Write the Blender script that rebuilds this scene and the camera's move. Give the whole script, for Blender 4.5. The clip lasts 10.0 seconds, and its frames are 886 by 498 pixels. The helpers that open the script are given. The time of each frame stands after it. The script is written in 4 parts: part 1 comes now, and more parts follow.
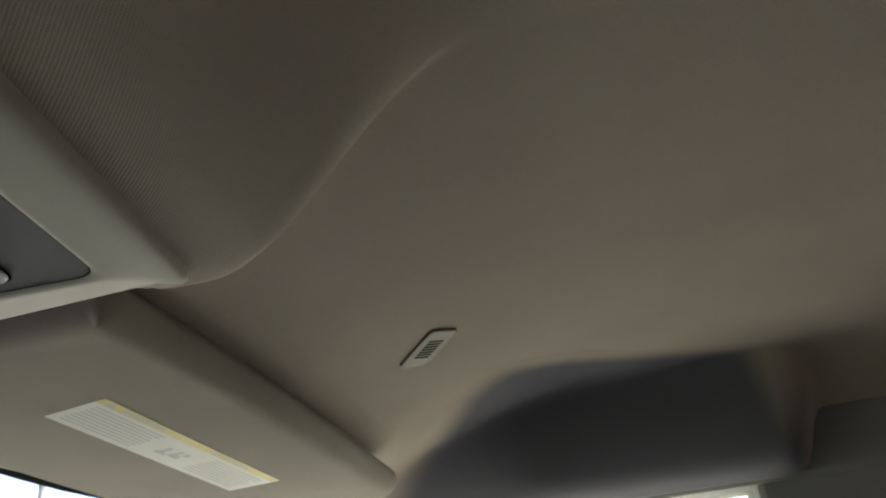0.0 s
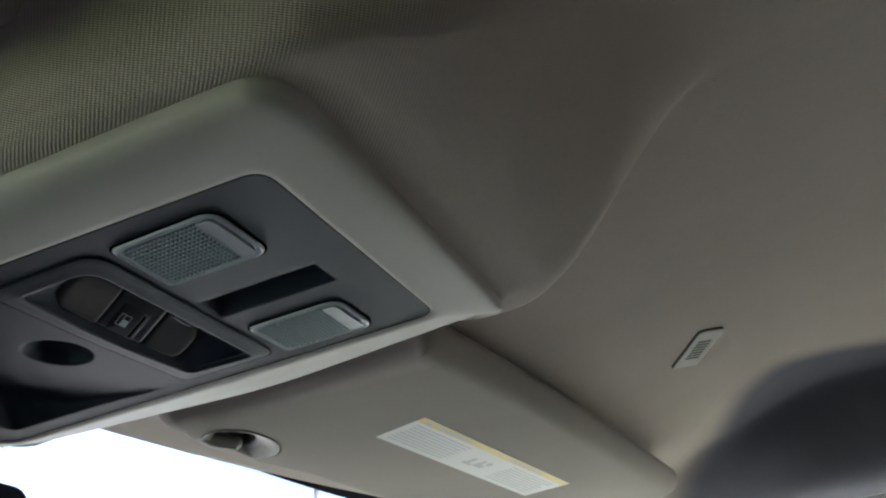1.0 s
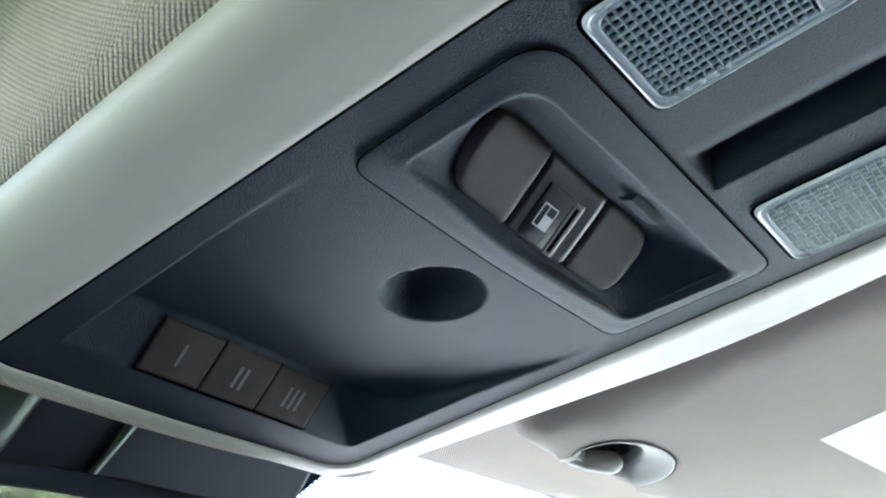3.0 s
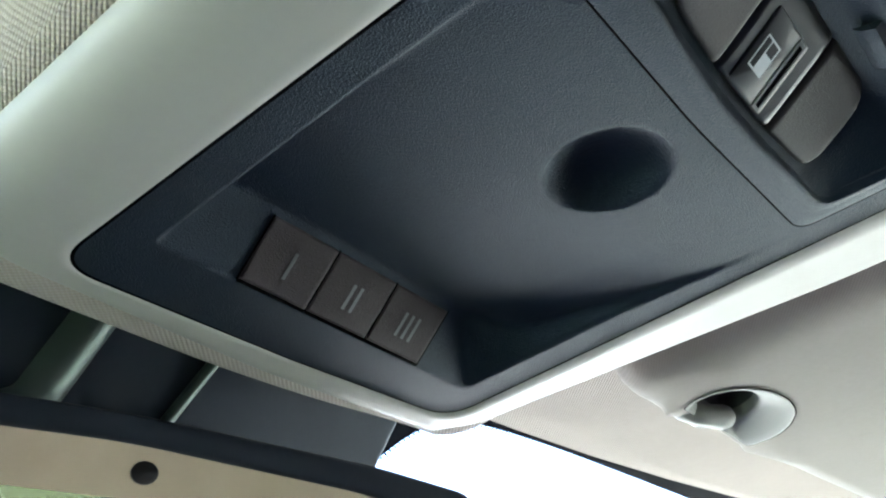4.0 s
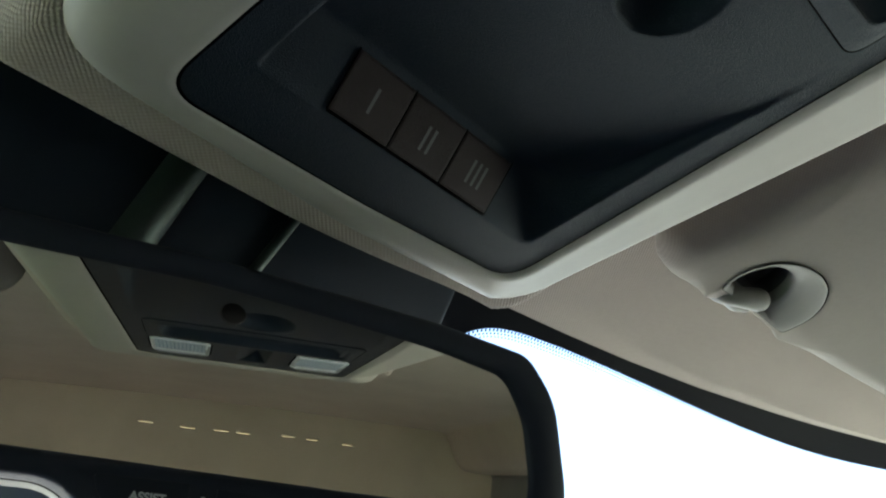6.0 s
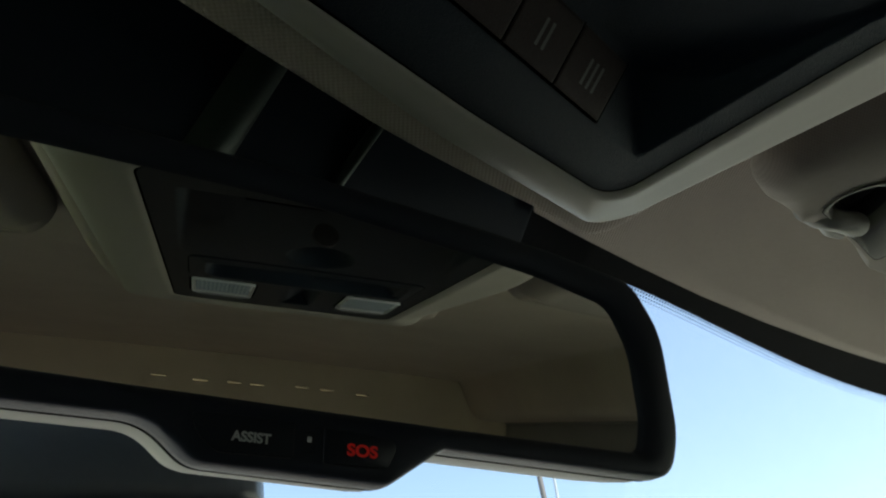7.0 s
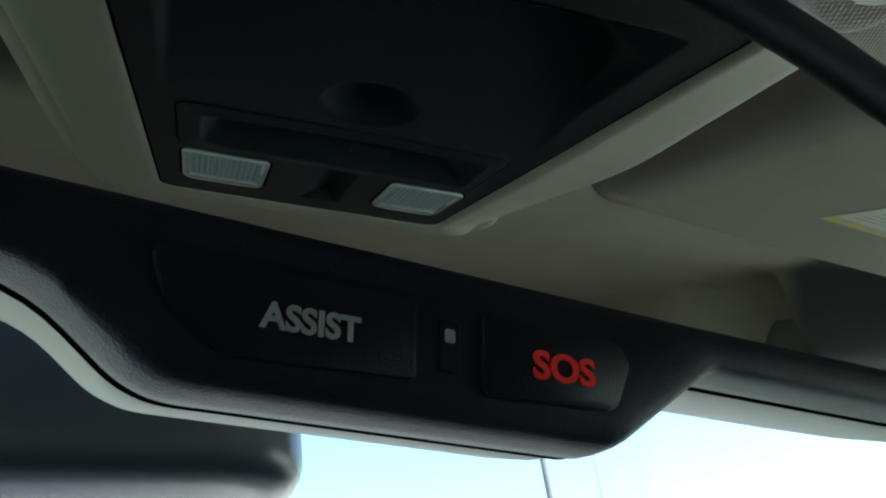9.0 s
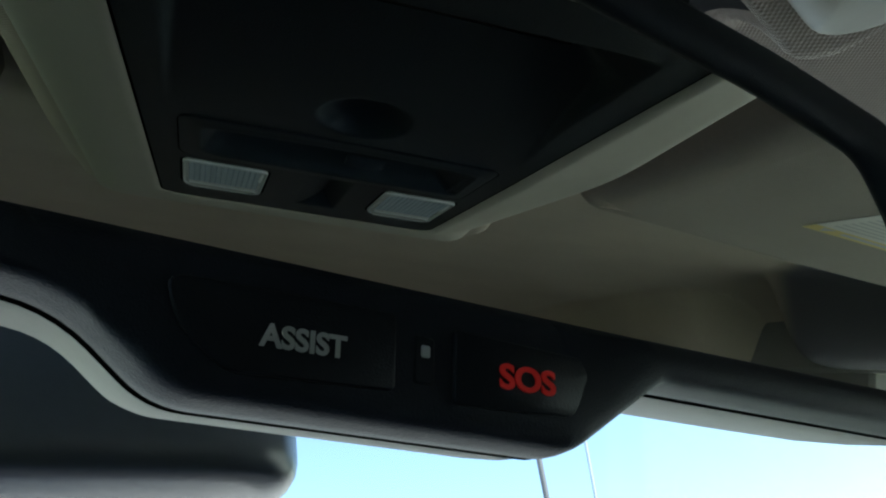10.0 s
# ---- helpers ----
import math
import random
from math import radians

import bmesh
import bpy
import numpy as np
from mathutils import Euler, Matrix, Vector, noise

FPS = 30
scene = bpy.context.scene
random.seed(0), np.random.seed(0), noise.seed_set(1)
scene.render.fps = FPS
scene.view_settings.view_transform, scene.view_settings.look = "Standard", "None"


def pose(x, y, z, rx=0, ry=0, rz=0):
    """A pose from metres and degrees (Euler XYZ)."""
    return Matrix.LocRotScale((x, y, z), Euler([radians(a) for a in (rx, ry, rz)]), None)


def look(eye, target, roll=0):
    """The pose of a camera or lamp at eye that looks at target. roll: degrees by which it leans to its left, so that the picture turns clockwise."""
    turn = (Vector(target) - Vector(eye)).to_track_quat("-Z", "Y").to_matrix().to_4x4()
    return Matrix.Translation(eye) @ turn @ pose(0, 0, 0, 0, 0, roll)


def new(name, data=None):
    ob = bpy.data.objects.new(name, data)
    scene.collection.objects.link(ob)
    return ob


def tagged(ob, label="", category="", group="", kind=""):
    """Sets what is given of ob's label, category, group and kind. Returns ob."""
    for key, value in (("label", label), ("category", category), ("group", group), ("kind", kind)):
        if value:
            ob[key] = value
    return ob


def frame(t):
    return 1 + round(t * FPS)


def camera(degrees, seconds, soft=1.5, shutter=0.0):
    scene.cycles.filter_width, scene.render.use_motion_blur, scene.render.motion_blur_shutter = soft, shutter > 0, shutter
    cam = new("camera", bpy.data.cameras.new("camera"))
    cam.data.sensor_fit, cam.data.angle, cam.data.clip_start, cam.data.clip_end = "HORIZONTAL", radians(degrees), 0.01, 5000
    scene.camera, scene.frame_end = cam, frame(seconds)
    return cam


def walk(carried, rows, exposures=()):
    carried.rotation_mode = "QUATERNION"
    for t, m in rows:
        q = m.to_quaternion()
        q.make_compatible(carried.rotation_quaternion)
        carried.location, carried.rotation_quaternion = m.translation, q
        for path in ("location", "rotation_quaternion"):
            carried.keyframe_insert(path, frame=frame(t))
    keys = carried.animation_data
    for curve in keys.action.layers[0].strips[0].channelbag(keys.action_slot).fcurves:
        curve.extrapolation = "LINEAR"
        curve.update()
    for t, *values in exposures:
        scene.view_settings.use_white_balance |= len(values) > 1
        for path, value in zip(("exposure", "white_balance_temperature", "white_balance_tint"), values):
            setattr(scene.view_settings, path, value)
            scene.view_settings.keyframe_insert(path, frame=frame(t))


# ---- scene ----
cam = camera(55.28, 10.0, soft=2.2)
# seconds, eye x y z in metres, turn about x y z in degrees
ROWS = [
    (0.0, -0.2072, -0.2488, 1.6894, 117.47, 6.81, -81.45),
    (0.5, -0.2436, -0.2462, 1.6728, 119.62, 6.40, -72.24),
    (1.0, -0.2710, -0.2322, 1.6685, 120.30, 6.01, -64.81),
    (1.5, -0.2590, -0.2055, 1.6711, 121.61, 5.49, -58.77),
    (2.0, -0.2135, -0.1562, 1.6816, 122.88, 4.71, -54.89),
    (2.5, -0.1902, -0.0991, 1.6963, 124.21, 4.45, -51.68),
    (3.0, -0.1707, -0.0503, 1.7105, 125.99, 4.50, -50.05),
    (3.2, -0.1645, -0.0300, 1.7126, 126.49, 4.40, -49.63),
    (4.3, -0.1578, 0.0342, 1.7096, 127.27, 6.87, -50.13),
    (4.5, -0.1606, 0.0377, 1.7065, 127.76, 6.57, -49.84),
    (5.0, -0.1566, 0.0529, 1.6887, 129.39, 6.77, -49.32),
    (5.5, -0.1627, 0.0583, 1.6756, 128.29, 7.56, -49.77),
    (5.7, -0.1642, 0.0593, 1.6660, 127.82, 7.60, -49.71),
    (6.8, -0.1645, 0.0860, 1.6741, 124.31, 8.86, -49.08),
    (7.0, -0.1625, 0.1062, 1.6794, 123.83, 8.71, -49.13),
    (7.2, -0.1476, 0.1330, 1.6804, 123.56, 9.61, -50.51),
    (7.5, -0.1103, 0.1751, 1.6936, 122.38, 8.93, -49.76),
    (7.8, -0.0967, 0.1973, 1.7024, 120.51, 7.83, -49.19),
    (8.0, -0.0958, 0.2028, 1.7147, 120.95, 8.01, -49.19),
    (8.5, -0.0885, 0.2020, 1.7277, 120.31, 7.68, -49.80),
    (9.0, -0.0842, 0.2115, 1.7282, 120.32, 7.94, -49.72),
    (9.5, -0.0876, 0.2101, 1.7280, 120.31, 7.79, -49.95),
    (10.0, -0.0925, 0.2019, 1.7243, 120.25, 7.84, -49.97),
]
EXPO = [(0.0, 2.62, 7300, 18), (0.5, 2.86, 6750, 18), (1.0, 2.76, 6450, 18), (1.5, 2.77, 6250, 20), (2.0, 3.15, 6050, 22), (2.5, 3.66, 5950, 18), (3.0, 4.55, 5880, 17), (4.3, 4.50, 6250, 14), (5.0, 3.97, 6350, 16), (5.7, 3.5, 6450, 12), (6.8, 1.65, 7100, 9), (7.8, 1.05, 7100, 2), (8.1, 0.85, 7000, 0), (8.5, 1.52, 6150, 7), (9.0, 2.1, 6100, 2), (9.5, 1.70, 6050, 4), (10.0, 1.72, 6050, 3)]
walk(cam, [(t, pose(x, y, z, a, b, c)) for t, x, y, z, a, b, c in ROWS], EXPO)

# ---- daylight ----
SUN_AZ, SUN_EL = 168.0, 52.0
world = bpy.data.worlds.new("sky")
scene.world = world
world.use_nodes = True
wn = world.node_tree.nodes
sky = wn.new("ShaderNodeTexSky")
sky.sky_type, sky.sun_disc = "NISHITA", False
sky.sun_elevation, sky.sun_rotation = radians(SUN_EL), radians(SUN_AZ)
world.node_tree.links.new(sky.outputs[0], wn["Background"].inputs[0])
wn["Background"].inputs[1].default_value = 0.12
sun = bpy.data.lights.new("sun", "SUN")
sun.energy, sun.angle, sun.color = 4.0, radians(0.5), (1.0, 0.95, 0.87)
sun_ob = new("sun", sun)
sd = Vector((math.sin(radians(SUN_AZ)) * math.cos(radians(SUN_EL)), math.cos(radians(SUN_AZ)) * math.cos(radians(SUN_EL)), math.sin(radians(SUN_EL))))
sun_ob.matrix_world = look(sd * 40, (0, 0, 0))


# ---- materials ----
def node(nt, kind, **sets):
    n = nt.nodes.new(kind)
    for k, v in sets.items():
        n.inputs[k].default_value = v
    return n


def math_node(nt, op, a, b=None):
    n = nt.nodes.new("ShaderNodeMath")
    n.operation = op
    for i, v in enumerate((a, b)):
        if v is None:
            continue
        if isinstance(v, (int, float)):
            n.inputs[i].default_value = v
        else:
            nt.links.new(v, n.inputs[i])
    return n.outputs[0]


def material(name, color, rough=0.5, metal=0.0, spread=0.08, patch=9.0, grain=0.0, grain_size=1500.0, cell=0.0, cell_size=900.0, weave=0.0, pitch=0.0016, spec=0.5, sheen=0.0, transmission=0.0, ior=1.45, emission=0.0, uv=False, gloss_tint=None):
    """A surface: base colour with slow stains and fine variation, and relief by grain, leather-like cells or a weave."""
    m = bpy.data.materials.new(name)
    m.use_nodes = True
    nt = m.node_tree
    p = nt.nodes["Principled BSDF"]
    p.inputs["Roughness"].default_value = rough
    p.inputs["Metallic"].default_value = metal
    p.inputs["Specular IOR Level"].default_value = spec
    p.inputs["Sheen Weight"].default_value = sheen
    p.inputs["Transmission Weight"].default_value = transmission
    p.inputs["IOR"].default_value = ior
    if gloss_tint:
        p.inputs["Specular Tint"].default_value = (*gloss_tint, 1)
    co = nt.nodes.new("ShaderNodeTexCoord").outputs["Object"]
    big = node(nt, "ShaderNodeTexNoise", Scale=patch, Detail=4.0)
    fine = node(nt, "ShaderNodeTexNoise", Scale=patch * 40, Detail=3.0)
    nt.links.new(co, big.inputs["Vector"])
    nt.links.new(co, fine.inputs["Vector"])
    mixed = math_node(nt, "ADD", math_node(nt, "MULTIPLY", big.outputs[0], 0.7), math_node(nt, "MULTIPLY", fine.outputs[0], 0.3))
    ramp = nt.nodes.new("ShaderNodeMapRange")
    ramp.inputs["From Min"].default_value, ramp.inputs["From Max"].default_value = 0.3, 0.7
    ramp.inputs["To Min"].default_value, ramp.inputs["To Max"].default_value = 1 - spread, 1 + spread
    nt.links.new(mixed, ramp.inputs["Value"])
    tint = nt.nodes.new("ShaderNodeVectorMath")
    tint.operation = "SCALE"
    tint.inputs[0].default_value = color
    nt.links.new(ramp.outputs[0], tint.inputs["Scale"])
    height = None
    if weave:
        sep = nt.nodes.new("ShaderNodeSeparateXYZ")
        nt.links.new(nt.nodes.new("ShaderNodeUVMap").outputs[0] if uv else co, sep.inputs[0])
        k = 2 * math.pi / pitch
        warp = node(nt, "ShaderNodeTexNoise", Scale=60.0, Detail=1.0)
        nt.links.new(co, warp.inputs["Vector"])
        off = math_node(nt, "MULTIPLY", warp.outputs[0], 1.2)
        a = math_node(nt, "SINE", math_node(nt, "ADD", math_node(nt, "MULTIPLY", sep.outputs[0], k * 0.5), off))
        b = math_node(nt, "SINE", math_node(nt, "ADD", math_node(nt, "MULTIPLY", sep.outputs[1], k * 0.5), off))
        height = math_node(nt, "ADD", math_node(nt, "MULTIPLY", math_node(nt, "MULTIPLY", a, b), 0.5), 0.5)
        dark = nt.nodes.new("ShaderNodeMapRange")
        dark.inputs["To Min"].default_value, dark.inputs["To Max"].default_value = 0.85, 1.06
        nt.links.new(height, dark.inputs["Value"])
        tint2 = nt.nodes.new("ShaderNodeVectorMath")
        tint2.operation = "SCALE"
        nt.links.new(tint.outputs[0], tint2.inputs[0])
        nt.links.new(dark.outputs[0], tint2.inputs["Scale"])
        nt.links.new(tint2.outputs[0], p.inputs["Base Color"])
        strength, dist = weave, pitch * 0.5
    else:
        nt.links.new(tint.outputs[0], p.inputs["Base Color"])
        if cell:
            v = node(nt, "ShaderNodeTexVoronoi", Scale=cell_size)
            nt.links.new(co, v.inputs["Vector"])
            g = node(nt, "ShaderNodeTexNoise", Scale=cell_size * 1.6, Detail=2.0)
            nt.links.new(co, g.inputs["Vector"])
            height = math_node(nt, "ADD", v.outputs["Distance"], g.outputs[0])
            strength, dist = cell, 0.5 / cell_size
        elif grain:
            g = node(nt, "ShaderNodeTexNoise", Scale=grain_size, Detail=2.0)
            nt.links.new(co, g.inputs["Vector"])
            height = g.outputs[0]
            strength, dist = grain, 0.5 / grain_size
    if height is not None:
        bump = node(nt, "ShaderNodeBump", Strength=strength, Distance=dist)
        nt.links.new(height, bump.inputs["Height"])
        nt.links.new(bump.outputs[0], p.inputs["Normal"])
    if emission:
        p.inputs["Emission Color"].default_value = (*color, 1)
        p.inputs["Emission Strength"].default_value = emission
    return m


def pane(name, tint=(0.94, 0.97, 0.96), gloss=0.0):
    """Thin clear glass that does not bend what is behind it."""
    m = bpy.data.materials.new(name)
    m.use_nodes = True
    nt = m.node_tree
    nt.nodes.remove(nt.nodes["Principled BSDF"])
    t = nt.nodes.new("ShaderNodeBsdfTransparent")
    t.inputs[0].default_value = (*tint, 1)
    g = nt.nodes.new("ShaderNodeBsdfGlossy")
    g.inputs["Roughness"].default_value = gloss
    f = node(nt, "ShaderNodeLayerWeight", Blend=0.5)
    mix = nt.nodes.new("ShaderNodeMixShader")
    share = math_node(nt, "ADD", math_node(nt, "MULTIPLY", math_node(nt, "POWER", f.outputs["Facing"], 5.0), 0.5), 0.03)
    nt.links.new(share, mix.inputs[0])
    nt.links.new(t.outputs[0], mix.inputs[1])
    nt.links.new(g.outputs[0], mix.inputs[2])
    nt.links.new(mix.outputs[0], nt.nodes["Material Output"].inputs[0])
    return m


FABRIC = material("headliner_cloth", (0.42, 0.366, 0.318), 0.95, uv=True, weave=0.7, pitch=0.00095, spec=0.1, sheen=0.15)
# Shade over the door window is painted in as darker cloth.
RAIL_SHADE_CLOTH = material("shade_painted_rail_cloth", (0.122, 0.122, 0.145), 0.95, weave=0.3, pitch=0.0012, spec=0.1)
VISOR_CLOTH = material("visor_cloth", (0.298, 0.268, 0.238), 0.95, weave=0.35, pitch=0.0007, spec=0.1, sheen=0.1)
def shade_edge(m, edge_color, wide):
    """Cloth whose painted shade fades softly into the beige cloth at its edge."""
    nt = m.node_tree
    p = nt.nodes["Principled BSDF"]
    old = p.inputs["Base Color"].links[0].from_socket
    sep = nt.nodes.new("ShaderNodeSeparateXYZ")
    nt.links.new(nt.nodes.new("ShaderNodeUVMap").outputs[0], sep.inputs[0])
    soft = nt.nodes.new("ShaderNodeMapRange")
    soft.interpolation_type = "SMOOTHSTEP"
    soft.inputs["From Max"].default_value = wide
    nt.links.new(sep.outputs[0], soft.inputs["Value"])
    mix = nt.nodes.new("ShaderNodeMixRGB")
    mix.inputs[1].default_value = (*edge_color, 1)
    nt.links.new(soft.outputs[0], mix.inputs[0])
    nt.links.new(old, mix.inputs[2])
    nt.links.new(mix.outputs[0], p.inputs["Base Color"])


shade_edge(RAIL_SHADE_CLOTH, (0.42, 0.366, 0.318), 0.24)
BEZEL = material("beige_plastic", (0.345, 0.332, 0.297), 0.55, grain=0.12, grain_size=2600, spread=0.04)
BEZEL_GREY = material("grey_beige_plastic", (0.205, 0.198, 0.185), 0.5, grain=0.1, grain_size=2600, spread=0.04)
MIC_GREY = material("warm_grey_plastic", (0.25, 0.235, 0.208), 0.6, grain=0.15, grain_size=2600, spread=0.06)
# Blue of the sky's reflection is put into the base and gloss tint.
BLACK = material("sky_tinted_charcoal_plastic", (0.0095, 0.0133, 0.0202), 0.50, cell=0.8, cell_size=2400, spread=0.15, spec=0.245, gloss_tint=(0.57, 0.79, 1.0))
KEY_BROWN = material("brown_black_key_plastic", (0.0165, 0.0118, 0.0125), 0.55, cell=0.75, cell_size=2600, spread=0.15, spec=0.26, gloss_tint=(1.0, 0.86, 0.90))
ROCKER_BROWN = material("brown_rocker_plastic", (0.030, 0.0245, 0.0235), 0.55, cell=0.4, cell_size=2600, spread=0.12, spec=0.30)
# Darker copy of the rocker plastic, with the tilted wing's shade painted in.
SHADED_ROCKER = material("shaded_rocker_plastic", (0.0165, 0.0135, 0.0135), 0.5, cell=0.4, cell_size=2600, spread=0.12, spec=0.26)
BLACK_GLOSS = material("black_smooth_plastic", (0.008, 0.008, 0.009), 0.30, grain=0.05, grain_size=2500)
SEAM = material("black_gap", (0.002, 0.002, 0.002), 0.9, spec=0.0)
LENS = material("clear_lens_plastic", (0.215, 0.265, 0.310), 0.20, spec=0.6, ior=1.5, spread=0.04)
LENS_RIM = material("clear_rim_plastic", (0.36, 0.40, 0.435), 0.17, spec=0.6, ior=1.5, spread=0.10, patch=80)
SILVER = material("lamp_reflector", (0.028, 0.036, 0.045), 0.22, spec=0.6, grain=0.2, grain_size=400)
LAMP_KEY = material("frosted_lamp_key", (0.28, 0.30, 0.315), 0.24, spec=0.8, ior=1.6, spread=0.12, patch=60, grain=0.05)
WHITE_MARK = material("grey_print", (0.45, 0.47, 0.49), 0.6)
FAINT_MARK = material("dim_grey_print", (0.085, 0.088, 0.092), 0.6)
MIRROR = material("mirror_silver", (0.92, 0.92, 0.82), 0.0, metal=1.0, spread=0.0)
CALL_KEY = material("black_call_key_plastic", (0.0125, 0.0145, 0.0205), 0.46, cell=0.2, cell_size=2800, spread=0.1, spec=0.24, gloss_tint=(0.75, 0.85, 1.0))
MIRROR_FRAME = material("black_grained_plastic", (0.0185, 0.0220, 0.0320), 0.48, cell=0.30, cell_size=2800, spread=0.1, spec=0.22, gloss_tint=(0.75, 0.85, 1.0))
PALE_SHELL = material("pale_shell_plastic", (0.50, 0.49, 0.44), 0.6, grain=0.2, grain_size=1800)
HOUSING = material("grey_housing_plastic", (0.011, 0.018, 0.030), 0.50, cell=0.15, cell_size=2600, spread=0.12, spec=0.22)
HOUSING_GREY = material("grey_camera_housing_plastic", (0.065, 0.073, 0.085), 0.27, cell=0.10, cell_size=2600, spread=0.1, spec=0.7)
# Green of the reflected light is put into the gloss tint.
HOUSING_GLOSS = material("green_sheen_dark_plastic", (0.026, 0.036, 0.036), 0.40, grain=0.06, grain_size=1500, spread=0.1, spec=0.9, gloss_tint=(0.80, 1.0, 0.90))
# Emission is added so that the red print glows faintly.
RED = material("red_glow_print", (0.55, 0.015, 0.013), 0.5, emission=0.035)
LABEL_WHITE = material("label_paper", (0.62, 0.62, 0.60), 0.5, spread=0.05)
LABEL_YELLOW = material("label_yellow", (0.62, 0.50, 0.18), 0.5, spread=0.08)
LABEL_INK = material("label_ink", (0.44, 0.45, 0.46), 0.6)
FRIT = material("black_enamel", (0.003, 0.004, 0.008), 0.45, spec=0.03)
GLASS = pane("windscreen_glass", (0.90, 0.95, 0.95))
SIDE_GLASS = pane("side_glass", (0.82, 0.88, 0.84))
DARK_GLASS = pane("dark_glass", (0.28, 0.30, 0.29))
PRIVACY_GLASS = pane("privacy_glass", (0.15, 0.154, 0.15))
GLINT_AMBER = pane("glint_amber", (0.40, 0.37, 0.32))
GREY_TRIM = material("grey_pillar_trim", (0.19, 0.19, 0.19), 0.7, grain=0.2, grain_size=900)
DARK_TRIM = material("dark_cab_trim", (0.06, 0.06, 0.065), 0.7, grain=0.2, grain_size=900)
BEIGE_TRIM = material("beige_cab_trim", (0.36, 0.31, 0.25), 0.8, grain=0.2, grain_size=900)
FLOOR_CARPET = material("brown_carpet", (0.07, 0.062, 0.055), 0.95, grain=0.5, grain_size=300)
ASPHALT = material("pale_concrete", (0.58, 0.55, 0.50), 0.9, grain=0.5, grain_size=60, patch=0.15, spread=0.25)
GRASS = material("mown_grass", (0.21, 0.275, 0.125), 0.95, grain=0.8, grain_size=120, patch=0.6, spread=0.3)
PAINT = material("dark_blue_paint", (0.012, 0.018, 0.035), 0.16, spec=0.7, spread=0.05)
STEEL = material("weathered_steel", (0.13, 0.13, 0.135), 0.55, metal=0.5, grain=0.1)
ANTENNA_STEEL = material("antenna_steel", (0.55, 0.55, 0.55), 0.35, metal=0.9)
SIGN_GREEN = material("green_sign_face", (0.006, 0.075, 0.02), 0.5)
SIGN_GREY = material("grey_sign_case", (0.16, 0.18, 0.19), 0.6)
STUCCO = material("pale_wall_render", (0.60, 0.58, 0.54), 0.85, grain=0.4, grain_size=40)


# ---- building helpers ----
def mesh_of(bm, name, mat, smooth=40):
    me = bpy.data.meshes.new(name)
    bmesh.ops.recalc_face_normals(bm, faces=bm.faces)
    bm.to_mesh(me)
    bm.free()
    me.materials.append(mat)
    if smooth:
        me.shade_smooth()
        if smooth < 180:
            me.set_sharp_from_angle(angle=radians(smooth))
    return me


def part(name, bm, mat, parent=None, label="", smooth=40):
    """Links a bmesh as one mesh object, under a thing or a part."""
    ob = new(name, mesh_of(bm, name, mat, smooth))
    if parent is not None:
        ob.parent = parent
    if label:
        tagged(ob, label)
    return ob


def thing(name, label, category, group="", kind="", at=(0, 0, 0)):
    ob = new(name)
    ob.location = at
    ob.empty_display_size = 0.02
    return tagged(ob, label, category, group, kind)


def outline(corners, seg=7):
    """A closed loop of (x, y): corners (x, y, radius) in order, each rounded with the same number of points."""
    pts, n = [], len(corners)
    for i, (x, y, r) in enumerate(corners):
        p = Vector((x, y))
        a = (Vector(corners[i - 1][:2]) - p)
        b = (Vector(corners[(i + 1) % n][:2]) - p)
        la, lb = a.length, b.length
        a.normalize(), b.normalize()
        half = math.acos(max(-1, min(1, a.dot(b)))) / 2
        d = min(r / max(math.tan(half), 1e-3), la * 0.48, lb * 0.48)
        p0, p2 = p + a * d, p + b * d
        for k in range(seg + 1):
            t = k / seg
            pts.append((1 - t) ** 2 * p0 + 2 * t * (1 - t) * p + t * t * p2)
    return [(q.x, q.y) for q in pts]


def loft(bm, loops, close_first=False, close_last=False):
    """Skins closed loops of equal length, each a list of 3D points."""
    rings = [[bm.verts.new(p) for p in loop] for loop in loops]
    n = len(rings[0])
    for a, b in zip(rings, rings[1:]):
        for i in range(n):
            bm.faces.new((a[i], a[(i + 1) % n], b[(i + 1) % n], b[i]))
    if close_first:
        bm.faces.new(rings[0])
    if close_last:
        bm.faces.new(rings[-1])
    return rings


def at_z(loop, z):
    if callable(z):
        return [(x, y, z(x, y)) for x, y in loop]
    return [(x, y, z) for x, y in loop]


def inset(corners, d, dr=0.0):
    """Corners moved towards the middle by d on both axes."""
    cx = sum(c[0] for c in corners) / len(corners)
    cy = sum(c[1] for c in corners) / len(corners)
    out = []
    for x, y, r in corners:
        out.append((x - math.copysign(min(d, abs(x - cx)), x - cx), y - math.copysign(min(d, abs(y - cy)), y - cy), max(r + dr, 0.0005)))
    return out


def ribbon(loop, z, width):
    """A thin flat band along a closed loop."""
    bm = bmesh.new()
    n = len(loop)
    rings = ([], [])
    for i in range(n):
        p, a, b = Vector(loop[i]), Vector(loop[i - 1]), Vector(loop[(i + 1) % n])
        t = (b - a)
        t = t.normalized() if t.length > 1e-9 else Vector((1, 0))
        s = Vector((-t.y, t.x)) * (width(p.x, p.y) if callable(width) else width) / 2
        rings[0].append((*(p + s), z))
        rings[1].append((*(p - s), z))
    loft(bm, rings)
    return bm


